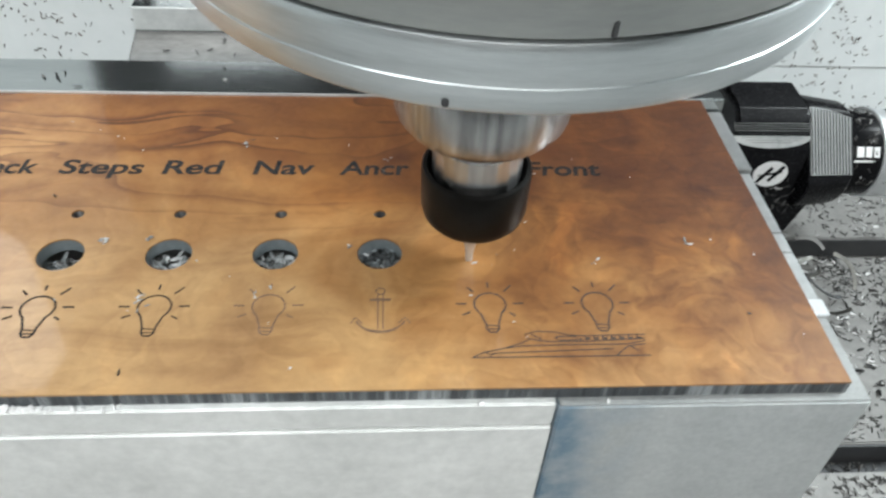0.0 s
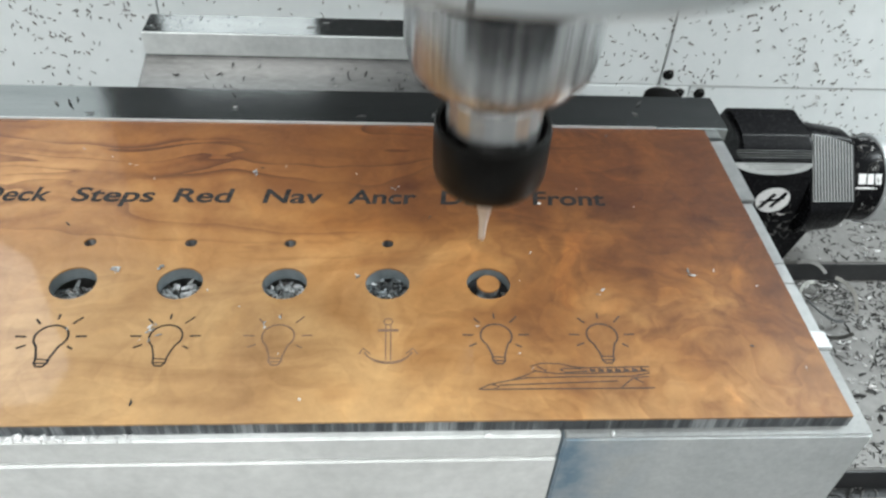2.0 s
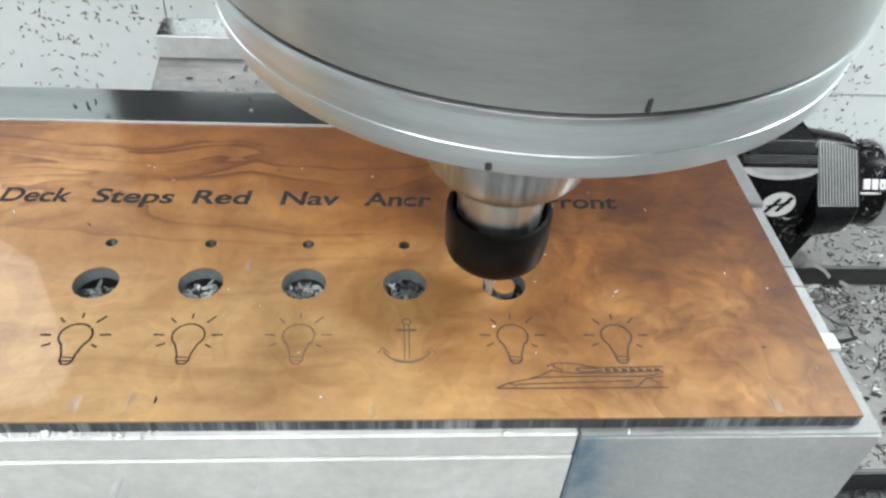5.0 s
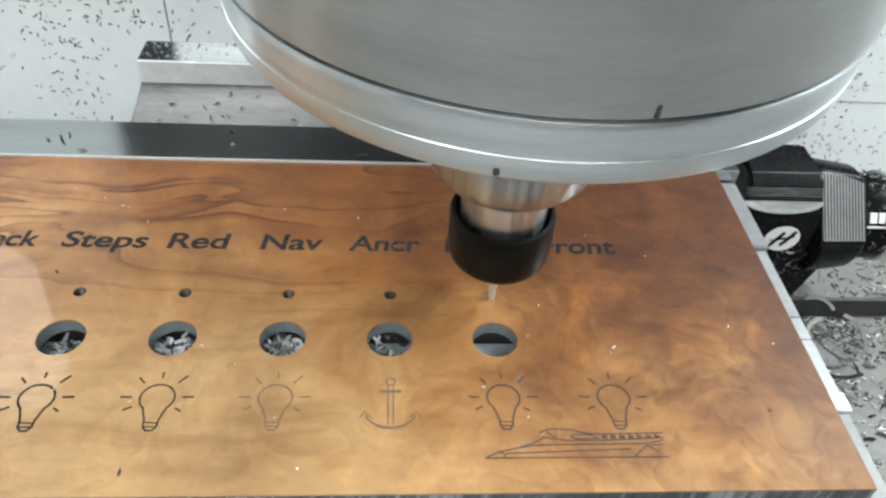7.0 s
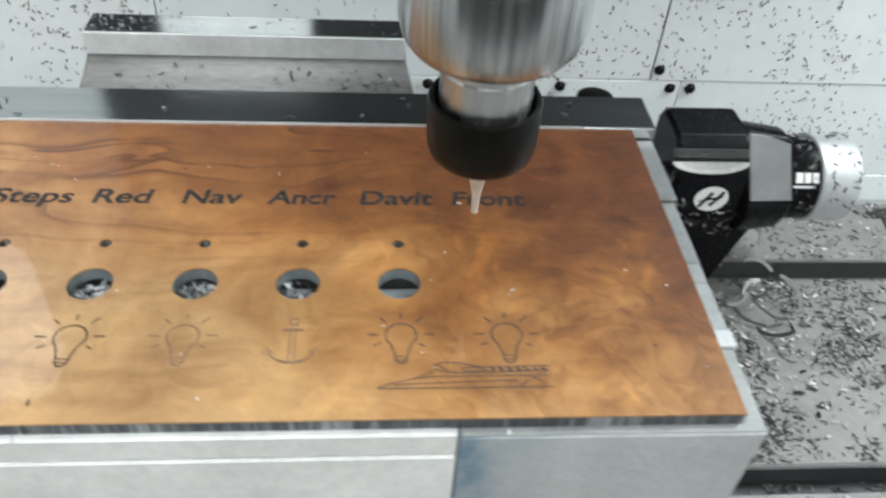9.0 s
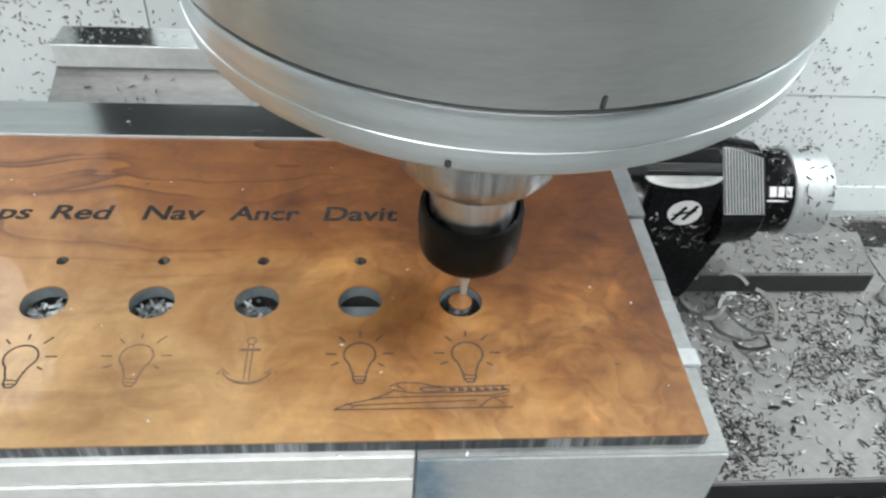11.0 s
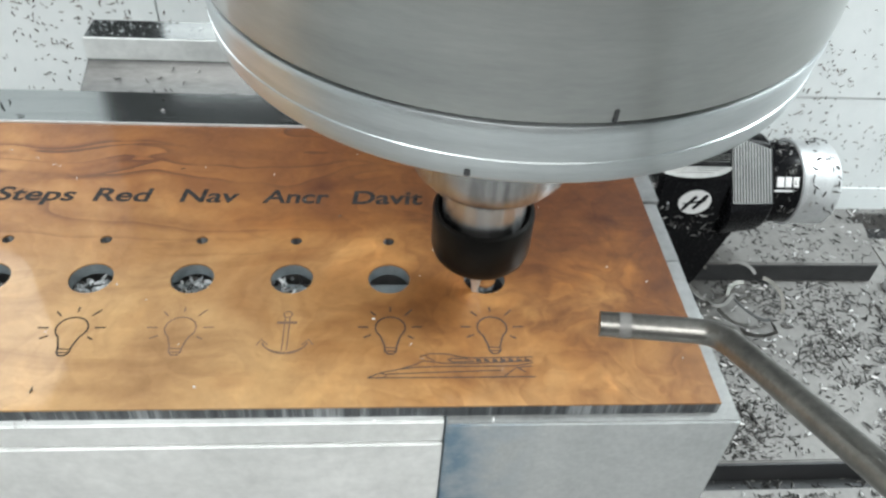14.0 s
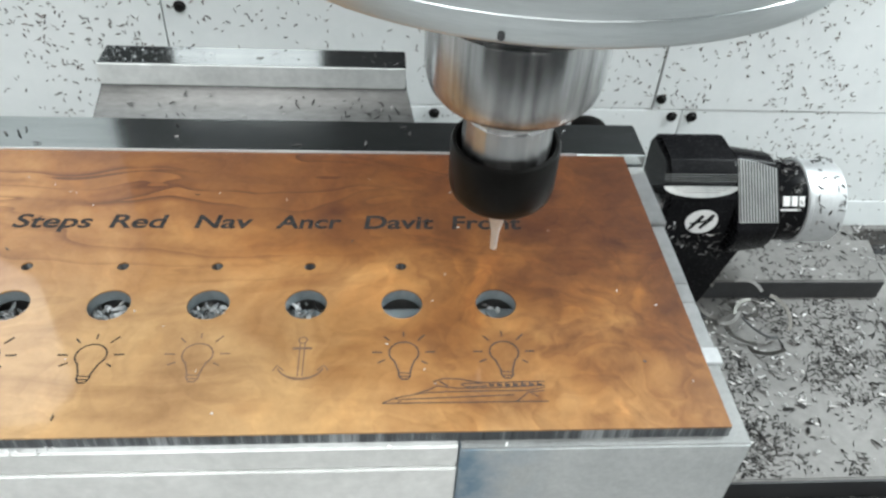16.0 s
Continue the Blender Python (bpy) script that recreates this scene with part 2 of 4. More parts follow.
CARBIDE = worn("carbide", (0.55, 0.54, 0.52), (0.80, 0.79, 0.76), 0.4, 0.6, 90)
BLACK = worn("black_anodised", (0.004, 0.004, 0.005), (0.011, 0.011, 0.012), 0.26, 0.0, 50, bumps=0.0)
SATIN = worn("satin_aluminium", (0.50, 0.52, 0.53), (0.74, 0.755, 0.765), 0.38, 0.6, 40)
RIBBED = worn("ribbed_aluminium", (0.42, 0.43, 0.43), (0.68, 0.69, 0.68), 0.32, 0.8, 60)
ENAMEL = worn("white_enamel", (0.72, 0.75, 0.75), (0.82, 0.84, 0.84), 0.38, 0.0, 5, (1, 1, 1), 0.08, 0.04)
CAST = worn("cast_iron", (0.135, 0.132, 0.127), (0.25, 0.245, 0.235), 0.5, 0.2, 14, (1, 1, 1), 0.12, 0.2)
for m in (ENGRAVED, LETTERING, SCORED, TRACED, GROOVE):
    m.node_tree.nodes["Principled BSDF"].inputs["Specular IOR Level"].default_value = 0.12
for m in (BLACK, BLACKED):
    m.node_tree.nodes["Principled BSDF"].inputs["Specular IOR Level"].default_value = 0.09 if m == BLACK else 0.15
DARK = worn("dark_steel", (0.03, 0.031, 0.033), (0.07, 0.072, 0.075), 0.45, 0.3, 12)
COVER = worn("unseen_dark_sheet", (0.008, 0.0085, 0.009), (0.022, 0.023, 0.024), 0.55, 0.0, 12)
GREYPAINT = worn("grey_paint", (0.10, 0.105, 0.11), (0.16, 0.165, 0.17), 0.4, 0.0, 6)
WHITE = worn("white_print", (0.72, 0.72, 0.72), (0.84, 0.84, 0.84), 0.5, 0.0, 90)
TUBE = worn("scratched_steel_tube", (0.13, 0.13, 0.12), (0.30, 0.29, 0.27), 0.34, 0.85, 50, (1, 1, 1), 0.1, 0.15)
CHIPS = flecks("dark_chips", [(0.0, (0.008, 0.008, 0.008)), (0.6, (0.030, 0.029, 0.028)), (0.84, (0.11, 0.107, 0.104)), (1.0, (0.40, 0.39, 0.38))], 0.45)
PALE = flecks("bright_chips", [(0.0, (0.35, 0.35, 0.34)), (0.5, (0.62, 0.62, 0.61)), (1.0, (0.85, 0.85, 0.85))], 0.35, 0.3)
SHREDS = flecks("grey_shreds", [(0.0, (0.10, 0.11, 0.11)), (0.5, (0.33, 0.35, 0.36)), (1.0, (0.62, 0.64, 0.65))], 0.4)
MOTTLED = flecks("blue_grey_chips", [(0.0, (0.012, 0.014, 0.016)), (0.45, (0.06, 0.07, 0.075)), (0.75, (0.20, 0.23, 0.245)), (1.0, (0.42, 0.46, 0.48))], 0.45)
RUST = flecks("wall_chips", [(0.0, (0.02, 0.015, 0.013)), (0.7, (0.075, 0.055, 0.048)), (1.0, (0.17, 0.13, 0.11))], 0.6)


# ---- building ----
ON_TABLE = []            # things that the machine table carries along
BLOWN = []               # fragments that leave the panel on the way
FALLING = []             # chips that drop into the trough on the way


def part(name, bm, mat, parent=None, label="", smooth=40):
    me = bpy.data.meshes.new(name)
    bm.normal_update()
    bm.to_mesh(me)
    bm.free()
    me.materials.append(mat)
    if smooth:
        me.shade_smooth()
        me.set_sharp_from_angle(angle=radians(smooth))
    ob = new(name, me)
    if parent:
        ob.parent = parent
    if label:
        ob["label"] = label
    return ob


def thing(name, x, y, z, label, category, group="", kind="", table=True):
    ob = new(name)
    ob.empty_display_size = 0.02
    ob.matrix_basis = pose(x, y, z)
    tagged(ob, label, category, group, kind)
    if table:
        ON_TABLE.append(ob)
    return ob


def box(x0, x1, y0, y1, z0, z1, bevel=0.0006, segs=2, bm=None):
    own = bmesh.new()
    bmesh.ops.create_cube(own, size=1, matrix=Matrix.LocRotScale(((x0 + x1) / 2, (y0 + y1) / 2, (z0 + z1) / 2), None, (x1 - x0, y1 - y0, z1 - z0)))
    if bevel:
        bmesh.ops.bevel(own, geom=own.edges[:], offset=bevel, segments=segs, affect="EDGES", clamp_overlap=True)
    if bm is None:
        return own
    return merged(bm, own)


def merged(bm, other):
    me = bpy.data.meshes.new("join")
    other.to_mesh(me)
    other.free()
    bm.from_mesh(me)
    bpy.data.meshes.remove(me)
    return bm


def lathe(profile, n=64, axis="Z"):
    """Turns a profile of (radius, height) round an axis."""
    bm = bmesh.new()
    rings = []
    for r, z in profile:
        if r < 1e-6:
            rings.append([bm.verts.new((0, 0, z))])
        else:
            rings.append([bm.verts.new((r * math.cos(a), r * math.sin(a), z)) for a in (2 * math.pi * i / n for i in range(n))])
    for lo, hi in zip(rings, rings[1:]):
        for i in range(n):
            j = (i + 1) % n
            if len(lo) == 1 and len(hi) == 1:
                continue
            if len(lo) == 1:
                bm.faces.new((lo[0], hi[j], hi[i]))
            elif len(hi) == 1:
                bm.faces.new((lo[i], lo[j], hi[0]))
            else:
                bm.faces.new((lo[i], lo[j], hi[j], hi[i]))
    bmesh.ops.recalc_face_normals(bm, faces=bm.faces[:])
    if axis == "X":
        bmesh.ops.rotate(bm, verts=bm.verts[:], matrix=Matrix.Rotation(radians(90), 3, "Y"))
    return bm


def extruded(outline, lo, hi, axis="X", bevel=0.0):
    """An outline of pairs, drawn out along an axis (X: pairs are y, z; Z: pairs are x, y; Y: pairs are x, z)."""
    def at(p, d):
        return {"X": (d, p[0], p[1]), "Y": (p[0], d, p[1]), "Z": (p[0], p[1], d)}[axis]
    bm = bmesh.new()
    a = [bm.verts.new(at(p, lo)) for p in outline]
    b = [bm.verts.new(at(p, hi)) for p in outline]
    bm.faces.new(a)
    bm.faces.new(b[::-1])
    for i in range(len(a)):
        j = (i + 1) % len(a)
        bm.faces.new((a[i], b[i], b[j], a[j]))
    bmesh.ops.recalc_face_normals(bm, faces=bm.faces[:])
    if bevel:
        bmesh.ops.bevel(bm, geom=bm.edges[:], offset=bevel, segments=2, affect="EDGES", clamp_overlap=True)
    return bm


def ribbon(bm, pts, width, z0, z1, closed=False):
    """A raised line of even width through points on the panel's face."""
    pts = [Vector((p[0], p[1])) for p in pts]
    m = len(pts)
    rows = []
    for i, p in enumerate(pts):
        before = pts[(i - 1) % m] if closed or i else p
        after = pts[(i + 1) % m] if closed or i < m - 1 else p
        d = (after - before).normalized()
        s = Vector((-d.y, d.x)) * width / 2
        rows.append([bm.verts.new((*q, z)) for q, z in ((p + s, z0), (p + s, z1), (p - s, z1), (p - s, z0))])
    for i in range(m if closed else m - 1):
        a, b = rows[i], rows[(i + 1) % m]
        for k in range(3):
            bm.faces.new((a[k], a[k + 1], b[k + 1], b[k]))
    return bm


def bent(bm, pts, radius, n=14):
    """A round bar through points."""
    pts = [Vector(p) for p in pts]
    up = Vector((0, 0, 1))
    rings = []
    for i, p in enumerate(pts):
        d = (pts[min(i + 1, len(pts) - 1)] - pts[max(i - 1, 0)]).normalized()
        u = d.cross(up).normalized()
        w = u.cross(d)
        rings.append([bm.verts.new(p + radius * (math.cos(a) * u + math.sin(a) * w)) for a in (2 * math.pi * k / n for k in range(n))])
    for a, b in zip(rings, rings[1:]):
        for k in range(n):
            bm.faces.new((a[k], a[(k + 1) % n], b[(k + 1) % n], b[k]))
    bm.faces.new(rings[0][::-1])
    bm.faces.new(rings[-1])
    bmesh.ops.recalc_face_normals(bm, faces=bm.faces[:])
    return bm


def chips(name, spots, mat, length, width, label, up=None):
    """Slivers of swarf: thin curled three-sided pieces lying on the given spots (place, normal)."""
    verts, faces = [], []
    rnd = random.Random(len(spots) + 7)
    for place, normal in spots:
        p, nrm = Vector(place), Vector(normal)
        t = nrm.orthogonal().normalized()
        t = Matrix.Rotation(rnd.uniform(0, 2 * math.pi), 3, nrm) @ t
        s = nrm.cross(t)
        ln, wd = length * rnd.uniform(0.45, 1.35), width * rnd.uniform(0.5, 1.4)
        tilt, curl = rnd.uniform(-0.12, 0.35), rnd.uniform(-0.14, 0.14)
        base = len(verts)
        for f, w in ((-0.5, 0.55), (0.0, 1.0), (0.5, 0.4)):
            c = p + t * ln * f + s * ln * curl * (1 - 4 * f * f) + nrm * (wd * 0.15 + max(0, (f + 0.5) * ln * tilt))
            verts += [c - s * wd * w / 2, c + s * wd * w / 2, c + nrm * wd * 0.5 * w]
        for k in (0, 3):
            for i in range(3):
                j = (i + 1) % 3
                faces.append((base + k + i, base + k + j, base + k + 3 + j, base + k + 3 + i))
        faces += [(base, base + 2, base + 1), (base + 6, base + 7, base + 8)]
    me = bpy.data.meshes.new(name)
    me.from_pydata([tuple(v) for v in verts], [], faces)
    me.materials.append(mat)
    ob = new(name, me)
    return tagged(ob, label, "swarf", kind="stuff")


def scatter(count, x0, x1, y0, y1, grow, seed, floor=0.0, keep=None):
    """Uneven spots in a rectangle: thick where a slow noise is high."""
    rnd = random.Random(seed)
    out = []
    while len(out) < count:
        x, y = rnd.uniform(x0, x1), rnd.uniform(y0, y1)
        d = noise.noise((x * grow, y * grow, seed * 3.7)) * 0.5 + noise.noise((x * grow * 3, y * grow * 3, seed)) * 0.35
        if rnd.random() < max(floor, 0.25 + 2.2 * d) and (keep is None or keep(x, y)):
            out.append((x, y))
    return out


# ---- the machine's enclosure ----
def enclosure():
    floor = part("floor", box(-1.3, 1.4, -1.3, 0.7, -0.72, -0.70, 0), ENAMEL)
    tagged(floor, "white enamelled sheet-steel machine floor", "floor", kind="structure")
    # wall_south is out of view and dark only to deepen metal reflections
    for nm, b in (("wall_west", box(-1.32, -1.3, -1.3, 0.7, -0.72, 1.3, 0)), ("wall_east", box(1.4, 1.42, -1.3, 0.7, -0.72, 1.3, 0)),
                  ("wall_south", box(-1.32, 1.42, -1.32, -1.3, -0.72, 1.3, 0))):
        tagged(part(nm, b, DARK if nm == "wall_south" else ENAMEL), "white enamelled sheet-steel machine wall" if nm != "wall_south" else "unseen front wall, kept dark to deepen the metal's reflections", "wall", kind="structure")
    tagged(part("ceiling", box(-1.3, 1.4, -1.3, 0.7, 1.28, 1.3, 0), ENAMEL), "pale sheet-steel machine ceiling", "ceiling", kind="structure")
    wall = new("wall_north")
    tagged(wall, "white enamelled splash wall of bolted sheets, speckled with chips", "wall", kind="structure")
    part("backing", box(-1.3, 1.4, WALL_Y + 0.012, WALL_Y + 0.03, -0.70, 1.28, 0), GREYPAINT, wall)
    y0, y1 = WALL_Y, WALL_Y + 0.011
    for x0, x1, z0, z1, dy in ((-1.29, -0.2455, -0.69, 1.27, 0.0), (-0.2440, 0.3320, -0.2370, 1.27, 0.0012), (0.3336, 1.39, -0.2370, 1.27, 0.0),
                               (-0.2440, 0.3720, -0.69, -0.2384, 0.0), (0.3735, 1.39, -0.69, -0.2384, 0.0012)):
        part("sheet", box(x0, x1, y0 + dy, y1, z0, z1, 0.0008), ENAMEL, wall)
    # folded ledge low on the wall
    part("ledge", extruded([(y0 - 0.0035, -0.420), (y0 + 0.001, -0.420), (y0 + 0.001, -0.380), (y0 - 0.0012, -0.380)], 0.45, 1.39), ENAMEL, wall)
    for x, z in ((0.341, -0.2225), (0.360, -0.2475), (0.386, -0.2475), (0.222, -0.2475), (0.060, -0.2475), (-0.225, -0.118)):
        b = lathe([(0.0, 0.0052), (0.0022, 0.0052), (0.0024, 0.0040), (0.0040, 0.0048), (0.0060, 0.0030), (0.0068, 0.0), (0.0, 0.0)], 20)
        bmesh.ops.rotate(b, verts=b.verts[:], matrix=Matrix.Rotation(radians(90), 3, "X"))
        bmesh.ops.translate(b, verts=b.verts[:], vec=(x, y0 + 0.0005, z))
        part("bolt", b, BLACKED, wall, "button-head bolt")
    # out of view: dark sheets outlined to shape what jaw, ridge and lacquer mirror
    cover = new("reflected_cover")
    tagged(cover, "unseen dark column cover shaped for the reflections in jaw and panel", "machine cover", kind="structure")
    part("cover_sheet", extruded([(-0.308, 0.06), (0.60, 0.06), (0.60, 1.26), (-0.57, 1.26), (-0.57, 0.86), (-0.312, 0.50)], 0.50, WALL_Y - 0.002, "Y", 0.004), COVER, cover)
    # added to keep the pale wall's glare off the panel's right end
    part("glare_blocker", box(0.602, 1.10, WALL_Y - 0.010, WALL_Y - 0.002, 0.07, 1.20, 0.001), COVER, cover, "unseen dark sheet added against glare on the panel")
    # added reflector: puts the bright middle stretch on the clamp bar's ridge
    part("reflector_card", box(-0.225, -0.07, 0.492, 0.4985, 0.07, 0.21, 0.002), SATIN, cover, "unseen bright card mirrored in the clamp bar's ridge")


enclosure()


# ---- machine table ----
def machine_table():
    ob = thing("machine_table", 0, 0, TABLE_Z, "grey cast-iron machine table with slots, strewn with chips", "machine table")
    bm = bmesh.new()
    for y0, y1, top in ((-0.33, -0.026, 0.0), (-0.026, -0.006, -0.022), (-0.006, 0.264, 0.0)):
        if y1 == 0.264:
            box(-0.75, 0.478, y0, y1, -0.06, 0.0, 0.001, 2, bm)
            box(0.478, 0.95, y0, 0.221, -0.06, 0.0, 0.001, 2, bm)
            box(0.478, 0.95, 0.221, 0.256, -0.06, -0.020, 0, 2, bm)
            box(0.478, 0.95, 0.256, 0.264, -0.06, 0.0, 0.001, 2, bm)
        else:
            box(-0.75, 0.95, y0, y1, -0.06, top, 0.001 if top == 0 else 0, 2, bm)
    part("top", bm, CAST, ob)
    # dark strips along the slots' floors and one side
    part("slot_lining", box(-0.74, 0.94, -0.0255, -0.0065, -0.0215, -0.0205, 0), DARK, ob, "dark slot floor")
    part("slot_lining", box(0.480, 0.94, 0.2215, 0.2555, -0.0195, -0.0185, 0), DARK, ob, "dark slot floor")
    part("slot_side", box(-0.74, 0.94, -0.0078, -0.0064, -0.0200, -0.0012, 0.0002), DARK, ob, "dark slot side")
    part("saddle", box(-0.45, 0.65, -0.28, 0.22, -0.50, -0.061, 0.004), GREYPAINT, ob)


machine_table()


# ---- the clamping fixture under the panel ----
def jaw_front():
    ob = thing("front_jaw", 0.066, -0.0995, TABLE_Z, "stepped bright aluminium front jaw holding the panel", "vise jaw")
    part("step_plate", box(-0.50, -0.0004, 0.0, 0.0410, 0.1702, 0.1834, 0.0007), MILLED, ob)
    part("body", box(-0.50, -0.0004, -0.0008, 0.0410, 0.0, 0.1692, 0.0008), MILLED, ob)
    ob2 = thing("end_jaw", 0.066, -0.0995, TABLE_Z, "milled aluminium end block with a blue dye stain", "vise jaw")
    part("body", box(0.0004, 0.1215, -0.0012, 0.0410, 0.0, 0.1829, 0.0008), BLUED, ob2)
    # thin plate whose darker colour dims the block's top side
    part("top_face", box(0.0008, 0.1211, -0.0007, 0.0408, 0.1826, 0.1834, 0.0003), DIMMED_TOP, ob2, "thin grey plate that darkens the top face")


def jaws_inner():
    for y0, y1, z1, x1, mat in ((-0.0575, -0.0050, -0.0074, 0.1890, FROSTED), (-0.0040, 0.0420, -0.0086, 0.1900, FROSTED), (0.0430, 0.0960, -0.0070, 0.1915, FROSTED)):
        ob = thing("support_block", 0.0, y0, TABLE_Z, "ground metal support block under the panel", "vise block", "support blocks under the panel")
        # stepped under the switch holes: a shelf, and a deep trough added behind it to blacken the holes' far edge,
        # where chips fall
        bm = bmesh.new()
        if y0 < -0.05:
            shelf = z1 - TABLE_Z - 0.0040
            box(-0.45, x1, 0, 0.0390, 0, shelf, 0.0006, 2, bm)
            box(-0.45, x1, 0.0391, y1 - y0, 0, shelf - 0.030, 0.0006, 2, bm)
            box(0.125, x1, 0, 0.0390, shelf + 0.0002, z1 - TABLE_Z, 0.0006, 2, bm)
            box(0.125, x1, 0.0391, y1 - y0, shelf - 0.0298, z1 - TABLE_Z, 0.0006, 2, bm)
        else:
            box(-0.45, x1, 0, y1 - y0, 0, z1 - TABLE_Z, 0.0006, 2, bm)
        part("body", bm, mat, ob)
        if y0 < -0.05:
            part("shim", box(0.122, x1 + 0.0008, 0.0004, 0.0098, z1 - TABLE_Z - 0.03, z1 - TABLE_Z + 0.0007, 0.0004), SATIN, ob, "bright milled shim strip")
            part("tray", box(-0.30, 0.12, 0.006, 0.0388, shelf + 0.0001, shelf + 0.0007, 0.0002, 1), TRAY, ob, "pale smooth tray under the holes")


def jaw_back():
    ob = thing("rear_jaw", 0, 0.0966, TABLE_Z, "dark polished steel rear jaw along the panel", "vise jaw")
    part("body", box(-0.50, 0.1925, 0.0004, 0.034, 0, 0.1905, 0.0009, 3), POLISHED, ob)
    # the highlight along the jaw's front edge, made as a thin bright strip
    part("lip", box(-0.50, 0.150, -0.0004, 0.0006, 0.150, 0.1912, 0.0002), SATIN, ob, "bright strip standing in for the rear jaw's edge highlight")
    b = lathe([(0.0, 0.004), (0.008, 0.004), (0.011, 0.0025), (0.0115, 0.0), (0.0, 0.0)], 24)
    bmesh.ops.translate(b, verts=b.verts[:], vec=(0.165, 0.0385, 0.1850))
    part("screw", b, BLACKED, ob)


def rear_bar():
    ob = thing("rear_clamp_bar", 0, 0.16, TABLE_Z, "ridged bright aluminium clamp bar behind the rear jaw, with chips", "clamp bar")
    part("ridge", extruded([(0.098, 0.100), (0.098, 0.172), (0.071, 0.172), (0.071, 0.150), (0.071, 0.100)], -0.167, 0.052, "X", 0.0008), POLISHED, ob, "bright ridge of the clamp bar")
    # thin paler plate, added so the ridge's front side comes out lighter
    part("lip", box(-0.1668, 0.0518, 0.0696, 0.0712, 0.1558, 0.1722, 0.0004), MILLED, ob, "pale plate added to lighten the ridge's front")
    foot = extruded([(0.100, 0.0), (0.100, 0.1560), (0.0715, 0.1560), (0.0690, 0.1500), (0.0600, 0.1390), (0.0450, 0.1255), (0.0250, 0.1130), (0.0, 0.1035), (-0.02, 0.096), (-0.02, 0.0)], -0.167, 0.052, "X", 0.0008)
    for v in foot.verts:
        v.co.x += math.copysign(0.017 * min(1.0, max(0.0, (0.156 - v.co.z) / 0.05)), v.co.x)
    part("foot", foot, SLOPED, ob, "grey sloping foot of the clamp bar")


jaw_front()
jaws_inner()
jaw_back()
rear_bar()


# ---- the switch panel ----
def plate_with_holes(bm, z, flip=False):
    """The panel's outline with square cells round each hole."""
    x0, x1, y0, y1 = -0.262, 0.178, -0.0965, 0.0965
    cols = [(k - 4) * PITCH for k in range(1, 7)]
    rows = ((HOLE_Y, 0.012, HOLE_R), (0.0, 0.008, LED_R))

    def quad(a, b, c, d):
        f = bm.faces.new([bm.verts.new((*p, z)) for p in (a, b, c, d)])
        if flip:
            f.normal_flip()

    quad((x0, y0), (x1, y0), (x1, HOLE_Y - 0.012), (x0, HOLE_Y - 0.012))
    quad((x0, HOLE_Y + 0.012), (x1, HOLE_Y + 0.012), (x1, -0.008), (x0, -0.008))
    quad((x0, 0.008), (x1, 0.008), (x1, y1), (x0, y1))
    for cy, half, r in rows:
        here = cols if r == HOLE_R else cols[:5]
        edge = x0
        for cx in here:
            quad((edge, cy - half), (cx - half, cy - half), (cx - half, cy + half), (edge, cy + half))
            n = 40 if r == HOLE_R else 24
            ring, rim = [], []
            for i in range(n):
                a = 2 * math.pi * i / n
                c, s = math.cos(a), math.sin(a)
                q = half / max(abs(c), abs(s))
                ring.append(bm.verts.new((cx + r * c, cy + r * s, z)))
                rim.append(bm.verts.new((cx + q * c, cy + q * s, z)))
            for i in range(n):
                j = (i + 1) % n
                f = bm.faces.new((ring[i], rim[i], rim[j], ring[j]))
                if flip:
                    f.normal_flip()
            edge = cx + half
        quad((edge, cy - half), (x1, cy - half), (x1, cy + half), (edge, cy + half))
    return cols


def walls_of_holes(bm, lo, hi, outer=True, inner=True):
    x0, x1, y0, y1 = -0.262, 0.178, -0.0965, 0.0965
    for a, b in (((x0, y0), (x1, y0)), ((x1, y0), (x1, y1)), ((x1, y1), (x0, y1)), ((x0, y1), (x0, y0))) if outer else ():
        bm.faces.new([bm.verts.new(p) for p in ((*a, lo), (*b, lo), (*b, hi), (*a, hi))])
    for k in range(1, 7) if inner else ():
        for cy, r, n in ((HOLE_Y, HOLE_R, 40), (0.0, LED_R, 24)):
            if k == 6 and r == LED_R:
                continue
            cx = (k - 4) * PITCH
            lows = [bm.verts.new((cx + r * math.cos(2 * math.pi * i / n), cy + r * math.sin(2 * math.pi * i / n), lo)) for i in range(n)]
            highs = [bm.verts.new((v.co.x, v.co.y, hi)) for v in lows]
            for i in range(n):
                j = (i + 1) % n
                bm.faces.new((lows[j], lows[i], highs[i], highs[j]))


def word(text, x, y, width, height, parent):
    cu = bpy.data.curves.new("word", "FONT")
    cu.body, cu.size, cu.extrude, cu.offset, cu.shear = text, 1.0, 0.0, 0.023, 0.10
    tmp = bpy.data.objects.new("word", cu)
    scene.collection.objects.link(tmp)
    me = bpy.data.meshes.new_from_object(tmp.evaluated_get(bpy.context.evaluated_depsgraph_get()))
    bpy.data.objects.remove(tmp)
    xs, ys = [v.co.x for v in me.vertices], [v.co.y for v in me.vertices]
    sx, sy = width / (max(xs) - min(xs)), height / 0.73
    for v in me.vertices:
        v.co = ((v.co.x - min(xs)) * sx + x, v.co.y * sy + y, 0.00012)
    me.materials.clear()
    me.materials.append(LETTERING)
    ob = new("engraved_word", me)
    ob.parent = parent
    ob["label"] = "dark engraved word " + text
    return ob


